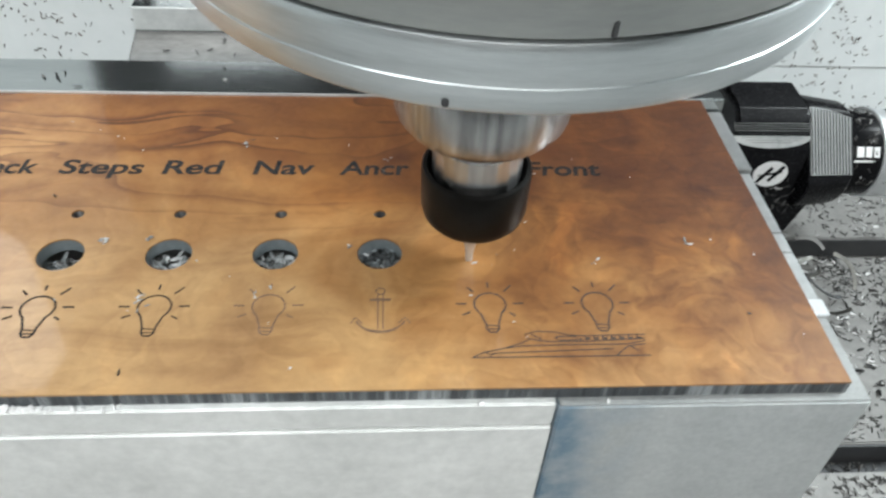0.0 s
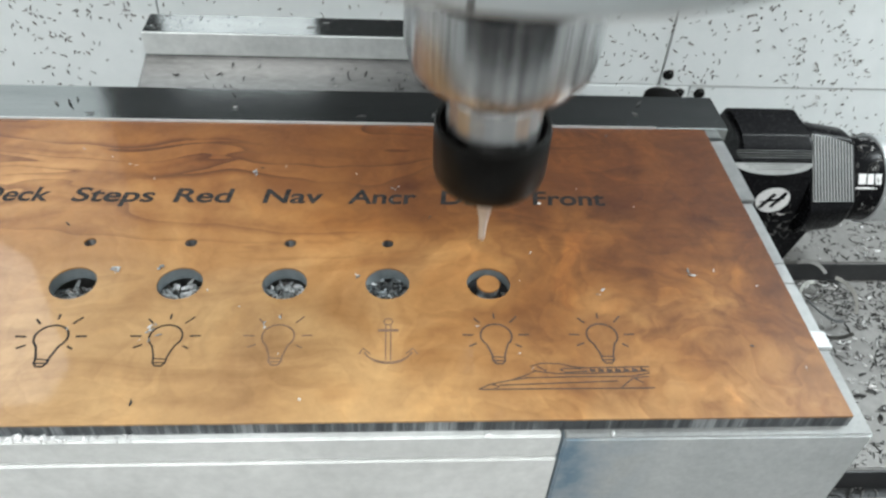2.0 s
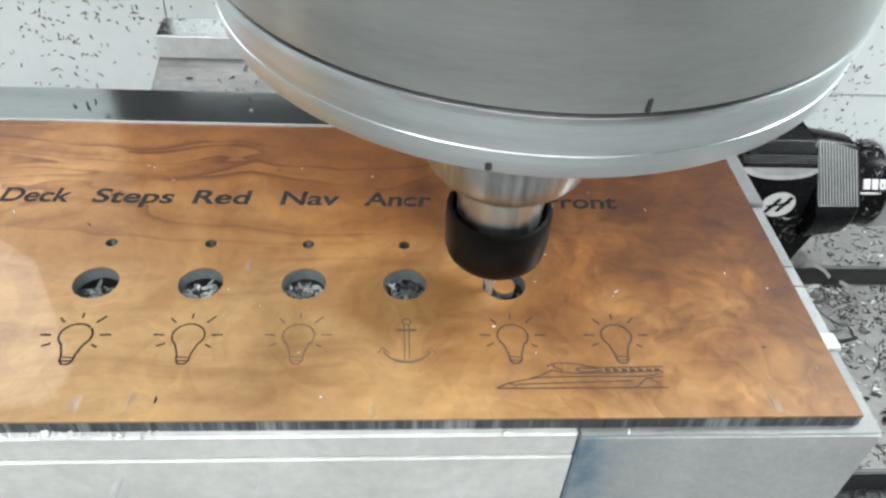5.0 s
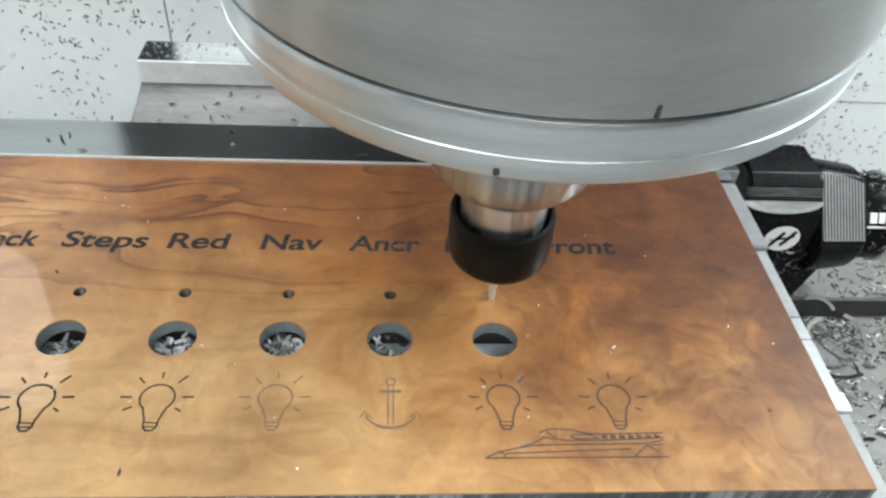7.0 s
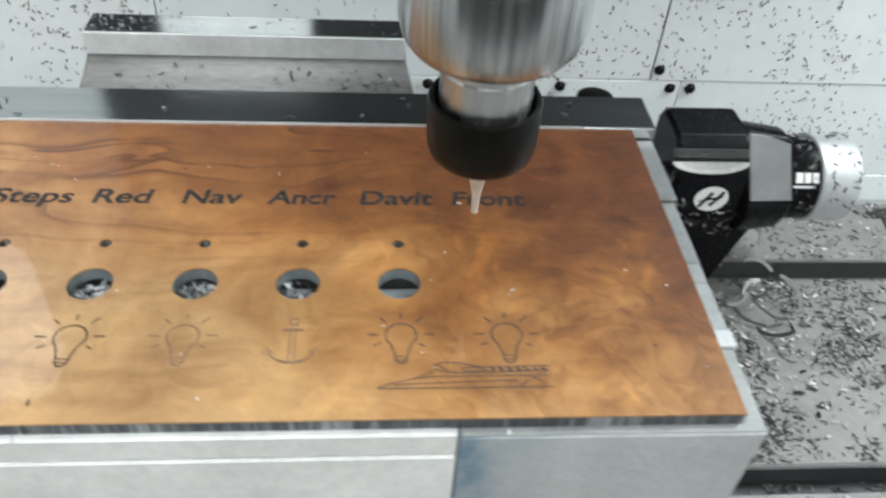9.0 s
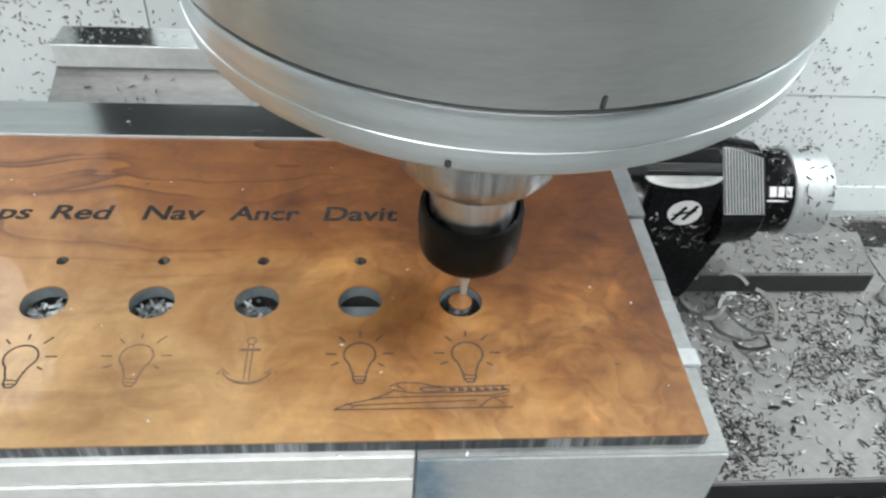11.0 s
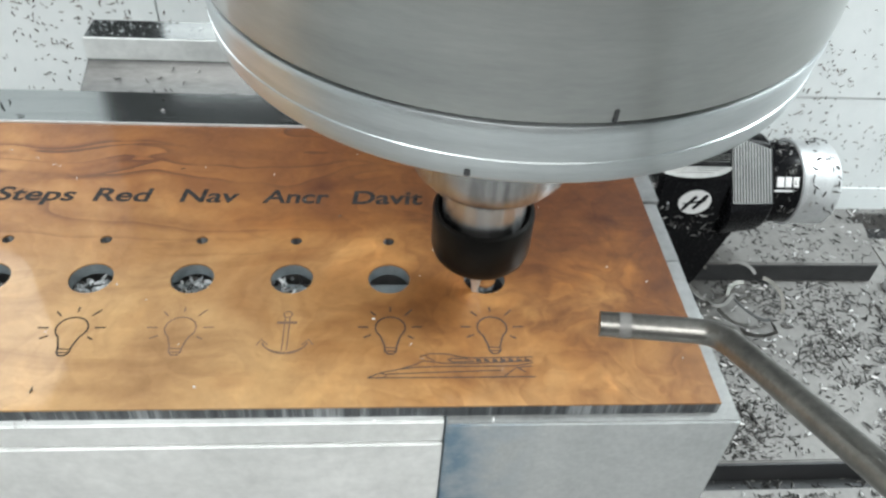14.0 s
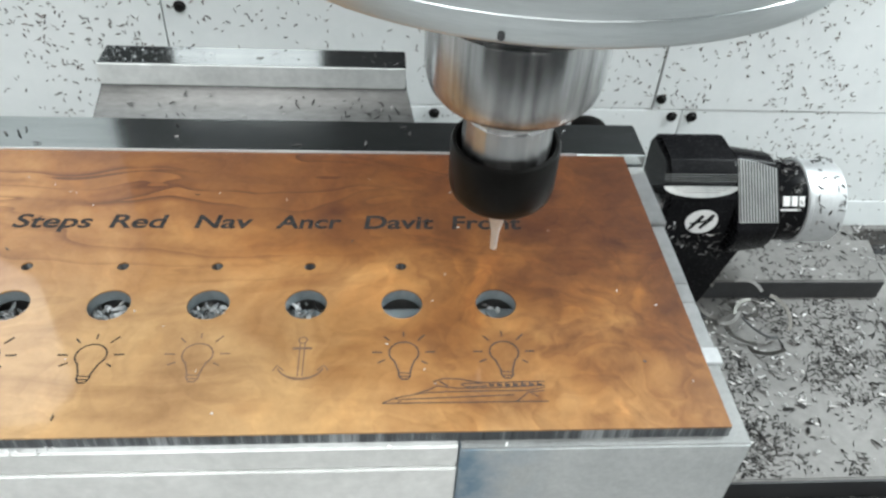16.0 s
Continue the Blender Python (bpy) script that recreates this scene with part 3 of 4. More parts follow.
def bulb(cx, parent, wide, mat, shade):
    bm = bmesh.new()
    cy, z = -0.0555, 0.00012
    outline = []
    for i in range(23):
        a = radians(-48 + 276 * i / 22)
        outline.append((cx + 0.0064 * math.cos(a), cy + 0.0062 * math.sin(a)))
    outline += [(cx - 0.0036, cy - 0.0068), (cx - 0.0026, cy - 0.0100), (cx - 0.0024, cy - 0.0130), (cx - 0.0012, cy - 0.0146), (cx + 0.0012, cy - 0.0146),
                (cx + 0.0024, cy - 0.0130), (cx + 0.0026, cy - 0.0100), (cx + 0.0036, cy - 0.0068)]
    ribbon(bm, outline, wide, 0, z, True)
    ribbon(bm, [(cx - 0.0026, cy - 0.0110), (cx + 0.0026, cy - 0.0114)], wide * 0.7, 0, z)
    ribbon(bm, [(cx - 0.0022, cy - 0.0130), (cx + 0.0022, cy - 0.0130)], wide * 0.7, 0, z)
    made = part("light_bulb_drawing", bm, mat, parent, shade, smooth=0)
    for deg, r0, r1 in ((2, 0.0092, 0.0136), (48, 0.0094, 0.0142), (90, 0.0092, 0.0122), (132, 0.0092, 0.0128), (178, 0.0094, 0.0138), (206, 0.0092, 0.0128), (-32, 0.0088, 0.0116)):
        c, s = math.cos(radians(deg)), math.sin(radians(deg))
        part("ray", ribbon(bmesh.new(), [(cx + r0 * c, cy + r0 * s), (cx + r1 * c, cy + r1 * s)], wide, 0, z), mat, made, smooth=0)
    return made


def anchor(cx, parent):
    bm = bmesh.new()
    z, w = 0.00012, 0.0005
    ribbon(bm, [(cx + 0.0018 * math.cos(2 * math.pi * i / 14), -0.0478 + 0.0018 * math.sin(2 * math.pi * i / 14)) for i in range(14)], w, 0, z, True)
    for dx in (-0.0010, 0.0010):
        ribbon(bm, [(cx + dx, -0.0497), (cx + dx, -0.0680)], w, 0, z)
    ribbon(bm, [(cx - 0.0042, -0.0525), (cx + 0.0042, -0.0525)], 0.0012, 0, z)
    for dy in (0.0, 0.0018):
        ribbon(bm, [(cx + 0.0100 * math.cos(radians(a)), -0.0605 - dy * 0.6 + (0.0092 - dy) * math.sin(radians(a))) for a in range(200, 341, 10)], w, 0, z)
    for s in (-1, 1):
        ribbon(bm, [(cx + s * 0.0116, -0.0650), (cx + s * 0.0098, -0.0618), (cx + s * 0.0070, -0.0650)], w, 0, z)
    return part("anchor_drawing", bm, SCORED, parent, "faint scored anchor", smooth=0)


def yacht(parent):
    bm = bmesh.new()
    z, w = 0.00012, 0.0005
    for line in ([(0.0350, -0.0825), (0.1040, -0.0825)], [(0.0350, -0.0825), (0.0400, -0.0800), (0.0480, -0.0782), (0.0540, -0.0772), (0.0720, -0.0768), (0.0960, -0.0768), (0.1035, -0.0752)],
                 [(0.0480, -0.0782), (0.0545, -0.0758), (0.0580, -0.0738), (0.0565, -0.0715), (0.0610, -0.0700), (0.0680, -0.0703), (0.0740, -0.0720), (0.0790, -0.0725), (0.1040, -0.0720)],
                 [(0.0580, -0.0738), (0.0660, -0.0752), (0.0800, -0.0752), (0.1035, -0.0742)], [(0.0590, -0.0715), (0.0625, -0.0738)],
                 [(0.0680, -0.0732), (0.0700, -0.0726), (0.0760, -0.0728), (0.0790, -0.0742), (0.0700, -0.0746), (0.0680, -0.0732)],
                 [(0.0400, -0.0800), (0.0430, -0.0812), (0.0410, -0.0825)], [(0.0905, -0.0825), (0.0960, -0.0778), (0.1030, -0.0768)], [(0.0970, -0.0778), (0.1000, -0.0800)],
                 [(0.0430, -0.0806), (0.0900, -0.0790)]):
        ribbon(bm, line, w, 0, z)
    for i in range(7):
        x = 0.0800 + 0.0034 * i
        ribbon(bm, [(x, -0.0738), (x + 0.0020, -0.0738)], 0.0013, 0, z)
        ribbon(bm, [(x + 0.0004, -0.0725), (x, -0.0745)], 0.0006, 0, z)
    return part("yacht_drawing", bm, TRACED, parent, "thin scored motor yacht", smooth=0)


def panel():
    ob = thing("switch_panel", 0, 0, 0, "glossy burl-wood laminate panel with engraved words and round switch holes", "panel")
    bm = bmesh.new()
    plate_with_holes(bm, 0.0)
    walls_of_holes(bm, -0.0009, 0.0)
    bmesh.ops.remove_doubles(bm, verts=bm.verts[:], dist=0.00001)
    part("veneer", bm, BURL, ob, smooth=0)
    bm = bmesh.new()
    plate_with_holes(bm, -THICK, True)
    walls_of_holes(bm, -THICK, -0.0009, True, False)
    part("core", bm, SAWN, ob, "grey-black sawn core of the panel", smooth=30)
    for k in range(1, 7):
        for cy, r, n in ((HOLE_Y, HOLE_R, 40), (0.0, LED_R, 24)):
            if k < 6 or r == HOLE_R:
                bm = lathe([(r, -THICK), (r, -0.0009)], n)
                bmesh.ops.reverse_faces(bm, faces=bm.faces[:])
                bmesh.ops.translate(bm, verts=bm.verts[:], vec=((k - 4) * PITCH, cy, 0))
                part("hole_wall", bm, LINER if r == HOLE_R else SAWN, ob, "smooth grey milled wall of a hole", smooth=30)
    for text, x, width in (("Deck", -0.1915, 0.0320), ("Steps", -0.1490, 0.0380), ("Red", -0.1020, 0.0280), ("Nav", -0.0600, 0.0290), ("Ancr", -0.0195, 0.0335), ("Davit", 0.0255, 0.0360), ("Front", 0.0710, 0.0365)):
        word(text, x, 0.0285, width, 0.0108, ob)
    for k, wide, mat, shade in ((1, 0.0009, ENGRAVED, "dark scored light bulb"), (2, 0.0007, ENGRAVED, "dark scored light bulb"), (3, 0.0006, SCORED, "faint scored light bulb"),
                                (5, 0.0007, TRACED, "scored light bulb"), (6, 0.0007, TRACED, "scored light bulb")):
        bulb((k - 4) * PITCH + 0.0004, ob, wide, mat, shade)
    anchor(0.0004, ob)
    yacht(ob)
    return ob


PANEL = panel()


def cut_pieces():
    """What the cutter takes away: a ring that it mills down, the plug that it leaves and then frees, and a drilled core."""
    made = {}

    def piece(name, profile, n, cx, cy, mat, parent, label):
        bm = lathe(profile, n)
        bmesh.ops.translate(bm, verts=bm.verts[:], vec=(cx, cy, 0))
        return part(name, bm, mat, parent, label, smooth=30)

    for key, k in (("five", 5), ("six", 6)):
        cx = (k - 4) * PITCH
        made["ring_" + key] = piece("milled_ring", [(0.0050, -0.0009), (0.0050, 0.0), (HOLE_R, 0.0), (HOLE_R, -0.0009), (0.0050, -0.0009)], 40, cx, HOLE_Y, BURL, PANEL, "wood ring being milled away")
        made["floor_" + key] = piece("groove_floor", [(0.0050, -0.0034), (HOLE_R, -0.0034), (HOLE_R, -0.0010), (0.0050, -0.0010), (0.0050, -0.0034)], 40, cx, HOLE_Y, GROOVE, PANEL, "dark core under the ring")
        rnd = random.Random(k)
        bits = [((cx + 0.0072 * math.cos(a), HOLE_Y + 0.0072 * math.sin(a), -0.0009), (rnd.uniform(-0.5, 0.5), rnd.uniform(-0.5, 0.5), 1)) for a in (rnd.uniform(3.3, 6.2) for _ in range(12))]
        shreds = chips("groove_swarf", bits, SHREDS, 0.0024, 0.0011, "grey chips in the groove")
        shreds.parent = made["floor_" + key]
        del shreds["category"]
        made["plug_" + key] = piece("plug", [(0.0, 0.0), (0.0050, 0.0), (0.0050, -0.0009), (0.0, -0.0009)], 40, cx, HOLE_Y, BURL, PANEL, "wooden plug left by the cutter")
        piece("plug_core", [(0.0, -0.0010), (0.0049, -0.0010), (0.0049, -0.0034), (0.0, -0.0034)], 40, cx, HOLE_Y, SAWN, made["plug_" + key], "dark core of the plug")
    made["drilled"] = piece("drilled_core", [(0.0, 0.0), (LED_R, 0.0), (LED_R, -0.0020), (0.0, -0.0020)], 24, PITCH, 0.0, BURL, PANEL, "small round of wood drilled out")
    return made


CUTS = cut_pieces()


# ---- tool setter probe ----
def probe():
    ob = thing("tool_setter", 0.0065, 0.165, TABLE_Z, "black and silver tool setter with a satin metal cap", "tool setter")
    zc = -0.085 - TABLE_Z

    def turned(bm, deg, x, y, z):
        bmesh.ops.rotate(bm, verts=bm.verts[:], matrix=Matrix.Rotation(radians(deg), 3, "X"))
        bmesh.ops.translate(bm, verts=bm.verts[:], vec=(x, y, z))
        return bm

    outline = [(0.030, -0.030), (0.030, 0.034), (0.024, 0.043), (-0.004, 0.043), (-0.012, 0.040), (-0.026, 0.024), (-0.029, 0.018), (-0.029, -0.030), (-0.018, -0.040), (0.020, -0.040)]
    body = part("housing", extruded([(y, z + zc) for y, z in outline], 0.226, 0.278, "X", 0.003), BLACK, ob, "black anodised housing")
    part("stem", extruded([(0.226, zc - 0.02), (0.296, zc - 0.02), (0.288, 0.060), (0.277, 0.022), (0.254, 0.022), (0.238, 0.060)], -0.0285, 0.020, "Y", 0.003), BLACK, ob)
    # bright curved chamfer on the sloping front
    lens = [(-0.027, -0.0020), (0.027, -0.0020)] + [(0.027 * math.cos(radians(a)), -0.0020 - 0.0080 * abs(math.sin(radians(a)))) for a in range(-10, -180, -10)]
    part("chamfer", turned(extruded(lens, 0.0, 0.0008, "Z", 0.0), 50, 0.250, -0.0207, zc + 0.0300), RIBBED, body, "bright machined chamfer")
    for i in range(9):
        w = 0.026 * math.sqrt(max(0.05, 1 - ((i - 1) / 8.2) ** 2)) if i > 2 else 0.026
        part("score", turned(box(-w, w, -0.00014, 0.00014, 0.0006, 0.0012, 0.0001, 1), 50, 0.250, -0.0207 - 0.0010 * (i - 4), zc + 0.0300 - 0.0012 * (i - 4)), DARK if i > 3 else RIBBED, body)
    # round badge
    badge = lathe([(0.0, 0.0006), (0.0118, 0.0006), (0.0120, 0.0), (0.0, 0.0)], 32)
    for v in badge.verts:
        v.co.y *= 0.86
    badge = part("badge", turned(badge, 86, 0.255, -0.0292, zc + 0.003), WHITE, body, "round white maker's badge")
    for dx, dz, hgt in ((-0.0042, -0.0005, 0.0072), (0.0036, 0.0005, 0.0072)):
        stroke = box(-0.0012, 0.0012, -0.0003, 0.0003, -hgt, hgt, 0.0001)
        bmesh.ops.rotate(stroke, verts=stroke.verts[:], matrix=Matrix.Rotation(radians(32), 3, "Y"))
        bmesh.ops.translate(stroke, verts=stroke.verts[:], vec=(0.255 + dx, -0.0302, zc + 0.003 + dz))
        part("badge_stroke", stroke, BLACK, body)
    stroke = box(-0.0075, 0.0075, -0.0003, 0.0003, -0.0007, 0.0007, 0.0001)
    bmesh.ops.rotate(stroke, verts=stroke.verts[:], matrix=Matrix.Rotation(radians(-14), 3, "Y"))
    bmesh.ops.translate(stroke, verts=stroke.verts[:], vec=(0.255, -0.0303, zc + 0.0035))
    part("badge_stroke", stroke, BLACK, body)
    # round tapering collar with a ribbed flat on its upper front
    tilt = radians(45)
    bm = lathe([(0.0, 0.2785), (0.0390, 0.2785), (0.0398, 0.2795), (0.0396, 0.2840), (0.0362, 0.3080), (0.0350, 0.3097), (0.0, 0.3100)], 96, "X")
    flat = Vector((0, -math.cos(tilt), math.sin(tilt)))
    for v in bm.verts:
        over = v.co.dot(flat) - 0.0290
        if over > 0:
            v.co -= flat * over
    bmesh.ops.translate(bm, verts=bm.verts[:], vec=(0, 0, zc))
    collar = part("collar", bm, BLACK, ob, smooth=25)
    middle = (-0.0290 * math.cos(tilt), zc + 0.0290 * math.sin(tilt))
    face = extruded([(0.2798, -0.0205), (0.3088, -0.0200), (0.3088, 0.0185), (0.2935, 0.0235), (0.2798, 0.0255)], -0.0010, 0.0006, "Y", 0.0002)
    part("ribbed_face", turned(face, -45, 0, *middle), RIBBED, collar, "bright ribbed face of the collar")
    for i in range(14):
        f = i / 13
        top = 0.0248 - 0.0018 * min(1.0, f * 2) - 0.0046 * max(0.0, f * 2 - 1)
        rib = box(0.2804 + 0.0276 * f, 0.2812 + 0.0276 * f, -0.0015, -0.0005, -0.0198, top, 0.0001, 1)
        part("rib", turned(rib, -45, 0, *middle), DARK, collar)
    window = lathe([(0.0, 0.3101), (0.0292, 0.3101), (0.0298, 0.311), (0.0298, 0.333), (0.0, 0.333)], 48, "X")
    bmesh.ops.translate(window, verts=window.verts[:], vec=(0, 0, zc))
    window = part("signal_ring", window, BLACK, ob)
    for a, w in ((0.3122, 0.0050), (0.3184, 0.0044), (0.3240, 0.0044)):
        part("printed_mark", turned(box(a, a + w, -0.0008, 0.0004, -0.0036, 0.0036, 0.0002, 1), -36, 0, -0.0298 * math.cos(radians(36)), zc + 0.0298 * math.sin(radians(36))), WHITE, window, "white printed mark")
    part("printed_mark", turned(box(0.3110, 0.3260, -0.0006, 0.0003, -0.0007, 0.0007, 0.0002, 1), -24, 0, -0.0298 * math.cos(radians(24)), zc + 0.0298 * math.sin(radians(24))), WHITE, window, "white printed mark")
    cap = lathe([(0.0, 0.331), (0.0308, 0.331), (0.0318, 0.3320), (0.0318, 0.3345), (0.0310, 0.3352), (0.0310, 0.3585), (0.0294, 0.3606), (0.0, 0.3612)], 64, "X")
    bmesh.ops.translate(cap, verts=cap.verts[:], vec=(0, 0, zc))
    part("cap", cap, SATIN, ob, "silver satin end cap")
    hub = lathe([(0.0, 0.194), (0.009, 0.194), (0.0105, 0.196), (0.0105, 0.208), (0.013, 0.210), (0.013, 0.226), (0.0, 0.226)], 32, "X")
    bmesh.ops.translate(hub, verts=hub.verts[:], vec=(0, -0.012, zc + 0.006))
    part("stylus_hub", hub, CHROME, ob, "bright chromed stylus hub")
    plate = thing("base_plate", 0.0, 0.165, TABLE_Z, "flat grey steel base plate under the tool setter", "base plate")
    part("body", extruded([(0.215, 0.001), (0.455, 0.001), (0.466, 0.054), (0.215, 0.054)], 0.0, 0.020, "Z", 0.001), CAST, plate)
    part("edge", box(0.216, 0.454, 0.0, 0.0012, 0.001, 0.0185, 0.0003), DARK, plate, "dark oily front edge")
    nut = lathe([(0.0, 0.0), (0.008, 0.0), (0.008, 0.008), (0.006, 0.011), (0.0, 0.012)], 6)
    bmesh.ops.translate(nut, verts=nut.verts[:], vec=(0.470, -0.008, 0.0))
    part("nut", nut, SATIN, plate)


probe()


# ---- spindle ----
def spindle():
    ob = thing("spindle", *SPINDLE, 0.0, "round steel spindle nose with a collet chuck and small cutter", "spindle", table=False)
    part("drum", lathe([(0.0, 0.1669), (0.0948, 0.1669), (0.0955, 0.1675), (0.0960, 0.172), (0.0965, 0.30), (0.0965, 0.44), (0.0, 0.44)], 128), DRUM, ob)
    ring = part("ring", lathe([(0.0, 0.1476), (0.0915, 0.1476), (0.0932, 0.1482), (0.0938, 0.1492), (0.0946, 0.1548), (0.0946, 0.1551), (0.0943, 0.1553), (0.0944, 0.1558), (0.0957, 0.1640), (0.0957, 0.1661), (0.0956, 0.1663), (0.0937, 0.1665), (0.0, 0.1665)], 160), RING, ob)
    for a, z, w, h, r in ((radians(-83.6), 0.1694, 0.0006, 0.0038, 0.0957), (radians(-102.8), 0.1503, 0.0008, 0.0022, 0.0940)):
        b = box(-w, w, -0.0005, 0.0005, -h / 2, h / 2, 0.0003)
        bmesh.ops.rotate(b, verts=b.verts[:], matrix=Matrix.Rotation(a + math.pi / 2, 3, "Z"))
        bmesh.ops.translate(b, verts=b.verts[:], vec=(r * math.cos(a), r * math.sin(a), z))
        part("notch", b, DARK, ring, "punched notch")
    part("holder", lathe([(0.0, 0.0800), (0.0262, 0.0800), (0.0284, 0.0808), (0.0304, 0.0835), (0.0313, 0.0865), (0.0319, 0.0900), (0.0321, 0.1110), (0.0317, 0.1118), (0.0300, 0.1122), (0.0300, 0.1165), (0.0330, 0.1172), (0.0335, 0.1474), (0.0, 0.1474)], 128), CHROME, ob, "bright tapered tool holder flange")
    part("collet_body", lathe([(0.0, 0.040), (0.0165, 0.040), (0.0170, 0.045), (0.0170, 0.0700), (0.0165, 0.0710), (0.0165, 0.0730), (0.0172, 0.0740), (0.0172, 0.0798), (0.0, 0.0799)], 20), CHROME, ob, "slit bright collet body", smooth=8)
    nut = [(0.0035, 0.0325), (0.0160, 0.0318), (0.0186, 0.0326), (0.0202, 0.0348), (0.0210, 0.0385), (0.0211, 0.0558), (0.0205, 0.0570), (0.0192, 0.0574), (0.0186, 0.0564), (0.0184, 0.0460), (0.0160, 0.0450)]
    part("collet_nut", lathe(nut, 72), BLACKED, ob, "black collet nut")
    part("cutter", lathe([(0.0, 0.0), (0.0014, 0.0), (0.0017, 0.0090), (0.0027, 0.0150), (0.0045, 0.0220), (0.0045, 0.036), (0.0, 0.036)], 24), CARBIDE, ob, "small carbide end mill")
    return ob


SPIN = spindle()


def head():
    ob = part("spindle_housing", extruded([(-0.17, -0.16), (0.25, -0.16), (0.25, 0.495), (-0.17, 0.495)], 0.60, 1.05, "Z", 0.01), GREYPAINT)
    tagged(ob, "dark grey painted spindle housing above the drum", "machine housing", kind="structure")


head()


# ---- air wand ----
def wand():
    ob = thing("air_wand", 0, 0, 0, "bent scratched steel air-blast tube", "air gun", table=False)
    pts = [(0.0, 0.0, 0.0)]
    first, second = Vector((0.041, -0.008, 0.004)), Vector((0.011, -0.092, 0.038))
    pts += [tuple(first * f) for f in (0.3, 0.6, 0.8)]
    for i in range(1, 6):
        f = i / 6
        pts.append(tuple(first * (0.8 + 0.2 * f) * (1 - f) + f * (first + second * 0.12 * f) * 1.0))
    pts += [tuple(first + second * f) for f in (0.2, 0.5, 1.0, 1.5, 2.0)]
    part("tube", bent(bmesh.new(), pts, 0.0046), TUBE, ob)
    tip = bent(bmesh.new(), [tuple(first * 0.16), tuple(first * 0.26)], 0.0048)
    part("band", tip, CAST, ob, "worn grey band near the tube's end")
    return ob


WAND = wand()


# ---- swarf ----
# heaps of small fragments on the panel: x, y, how many, how far they spread
FRAGMENTS = ((-0.1172, -0.0178, 7, 0.0014), (-0.0970, -0.0170, 4, 0.0010), (-0.0938, -0.0532, 9, 0.0020), (-0.066, 0.051, 5, 0.0012), (0.003, 0.041, 3, 0.0010),
             (-0.046, -0.050, 3, 0.0030), (-0.013, -0.022, 2, 0.0006), (0.136, -0.021, 3, 0.0020))


def swarf():
    rnd0 = random.Random(77)
    clear = lambda x, y: not (x < 0.192 and y < 0.135) and not (0.215 < x < 0.47 and 0.165 < y < 0.222) and not (-0.03 < y < -0.004)
    spots = [((x, y, TABLE_Z), (0, 0, 1)) for x, y in scatter(9500, 0.185, 0.62, -0.09, 0.262, 19, 3, 0.03, clear)]
    spots += [((x, y, TABLE_Z), (0, 0, 1)) for x, y in scatter(700, 0.19, 0.30, 0.0, 0.16, 18, 8, 0.1, clear)]
    spots += [((x, y, TABLE_Z + 0.020), (0, 0, 1)) for x, y in scatter(330, 0.22, 0.455, 0.167, 0.217, 22, 5, 0.15)]
    spots += [((x, y, TABLE_Z - 0.0204), (0, 0, 1)) for x, y in scatter(500, 0.19, 0.6, -0.0255, -0.0065, 22, 6, 0.2)]
    spots += [((x, y, TABLE_Z - 0.0184), (0, 0, 1)) for x, y in scatter(120, 0.49, 0.64, 0.222, 0.255, 22, 16, 0.2)]
    ON_TABLE.append(chips("table_swarf", spots, CHIPS, 0.0041, 0.0011, "dark plastic chips strewn over the table"))
    spots = [((x, y, TABLE_Z + 0.0008), (0, 0, 1)) for x, y in scatter(900, 0.185, 0.62, -0.09, 0.262, 14, 11, 0.05, clear)]
    spots += [((x, y, TABLE_Z + 0.0205), (0, 0, 1)) for x, y in scatter(60, 0.22, 0.455, 0.167, 0.217, 22, 12, 0.15)]
    lumps = [((x, y, TABLE_Z + 0.0004), (rnd0.uniform(-0.4, 0.4), rnd0.uniform(-0.4, 0.4), 1)) for x, y in scatter(380, 0.19, 0.60, -0.085, 0.26, 24, 19, 0.02, clear)]
    ON_TABLE.append(chips("curled_swarf", lumps, CHIPS, 0.0074, 0.0023, "larger curled dark chips on the table"))
    ON_TABLE.append(chips("bright_swarf", spots, PALE, 0.0042, 0.0015, "bright chips among the dark ones"))
    # on the clamp bar and the jaws
    def cove(f):
        return 0.1035 + 0.0465 * f ** 1.6
    spots = [((x, 0.16 + 0.066 * f, TABLE_Z + 0.0008 + cove(f)), (0, -0.54, 0.84)) for x, f in scatter(90, -0.17, 0.055, 0.0, 1.0, 9, 21, 0.3)]
    spots += [((x, 0.16 + 0.066 * f, TABLE_Z + 0.0008 + cove(f)), (0, -0.54, 0.84)) for x, f in scatter(80, 0.0, 0.056, 0.0, 1.0, 30, 24, 0.3)]
    spots += [((x, 0.16 + 0.066 * f, TABLE_Z + 0.0008 + cove(f)), (0, -0.54, 0.84)) for x, f in scatter(75, -0.165, 0.05, 0.05, 1.0, 14, 27, 0.5)]
    grit = [((x, y, TABLE_Z + 0.1722), (0, 0, 1)) for x, y in scatter(90, -0.166, -0.085, 0.232, 0.257, 30, 28, 0.3)]
    ON_TABLE.append(chips("ridge_grit", grit, SHREDS, 0.0013, 0.0008, "fine grey grit on the clamp bar's ridge"))
    spots += [((x, y, TABLE_Z + 0.172), (0, 0, 1)) for x, y in scatter(14, -0.16, 0.045, 0.233, 0.257, 9, 22, 0.4)]
    spots += [((x, y, 0.0008), (0, 0, 1)) for x, y in scatter(12, -0.2, 0.15, 0.099, 0.128, 9, 23, 0.4)]
    ON_TABLE.append(chips("bar_swarf", spots, CHIPS, 0.0044, 0.0012, "scattered dark chips on the clamp bar"))
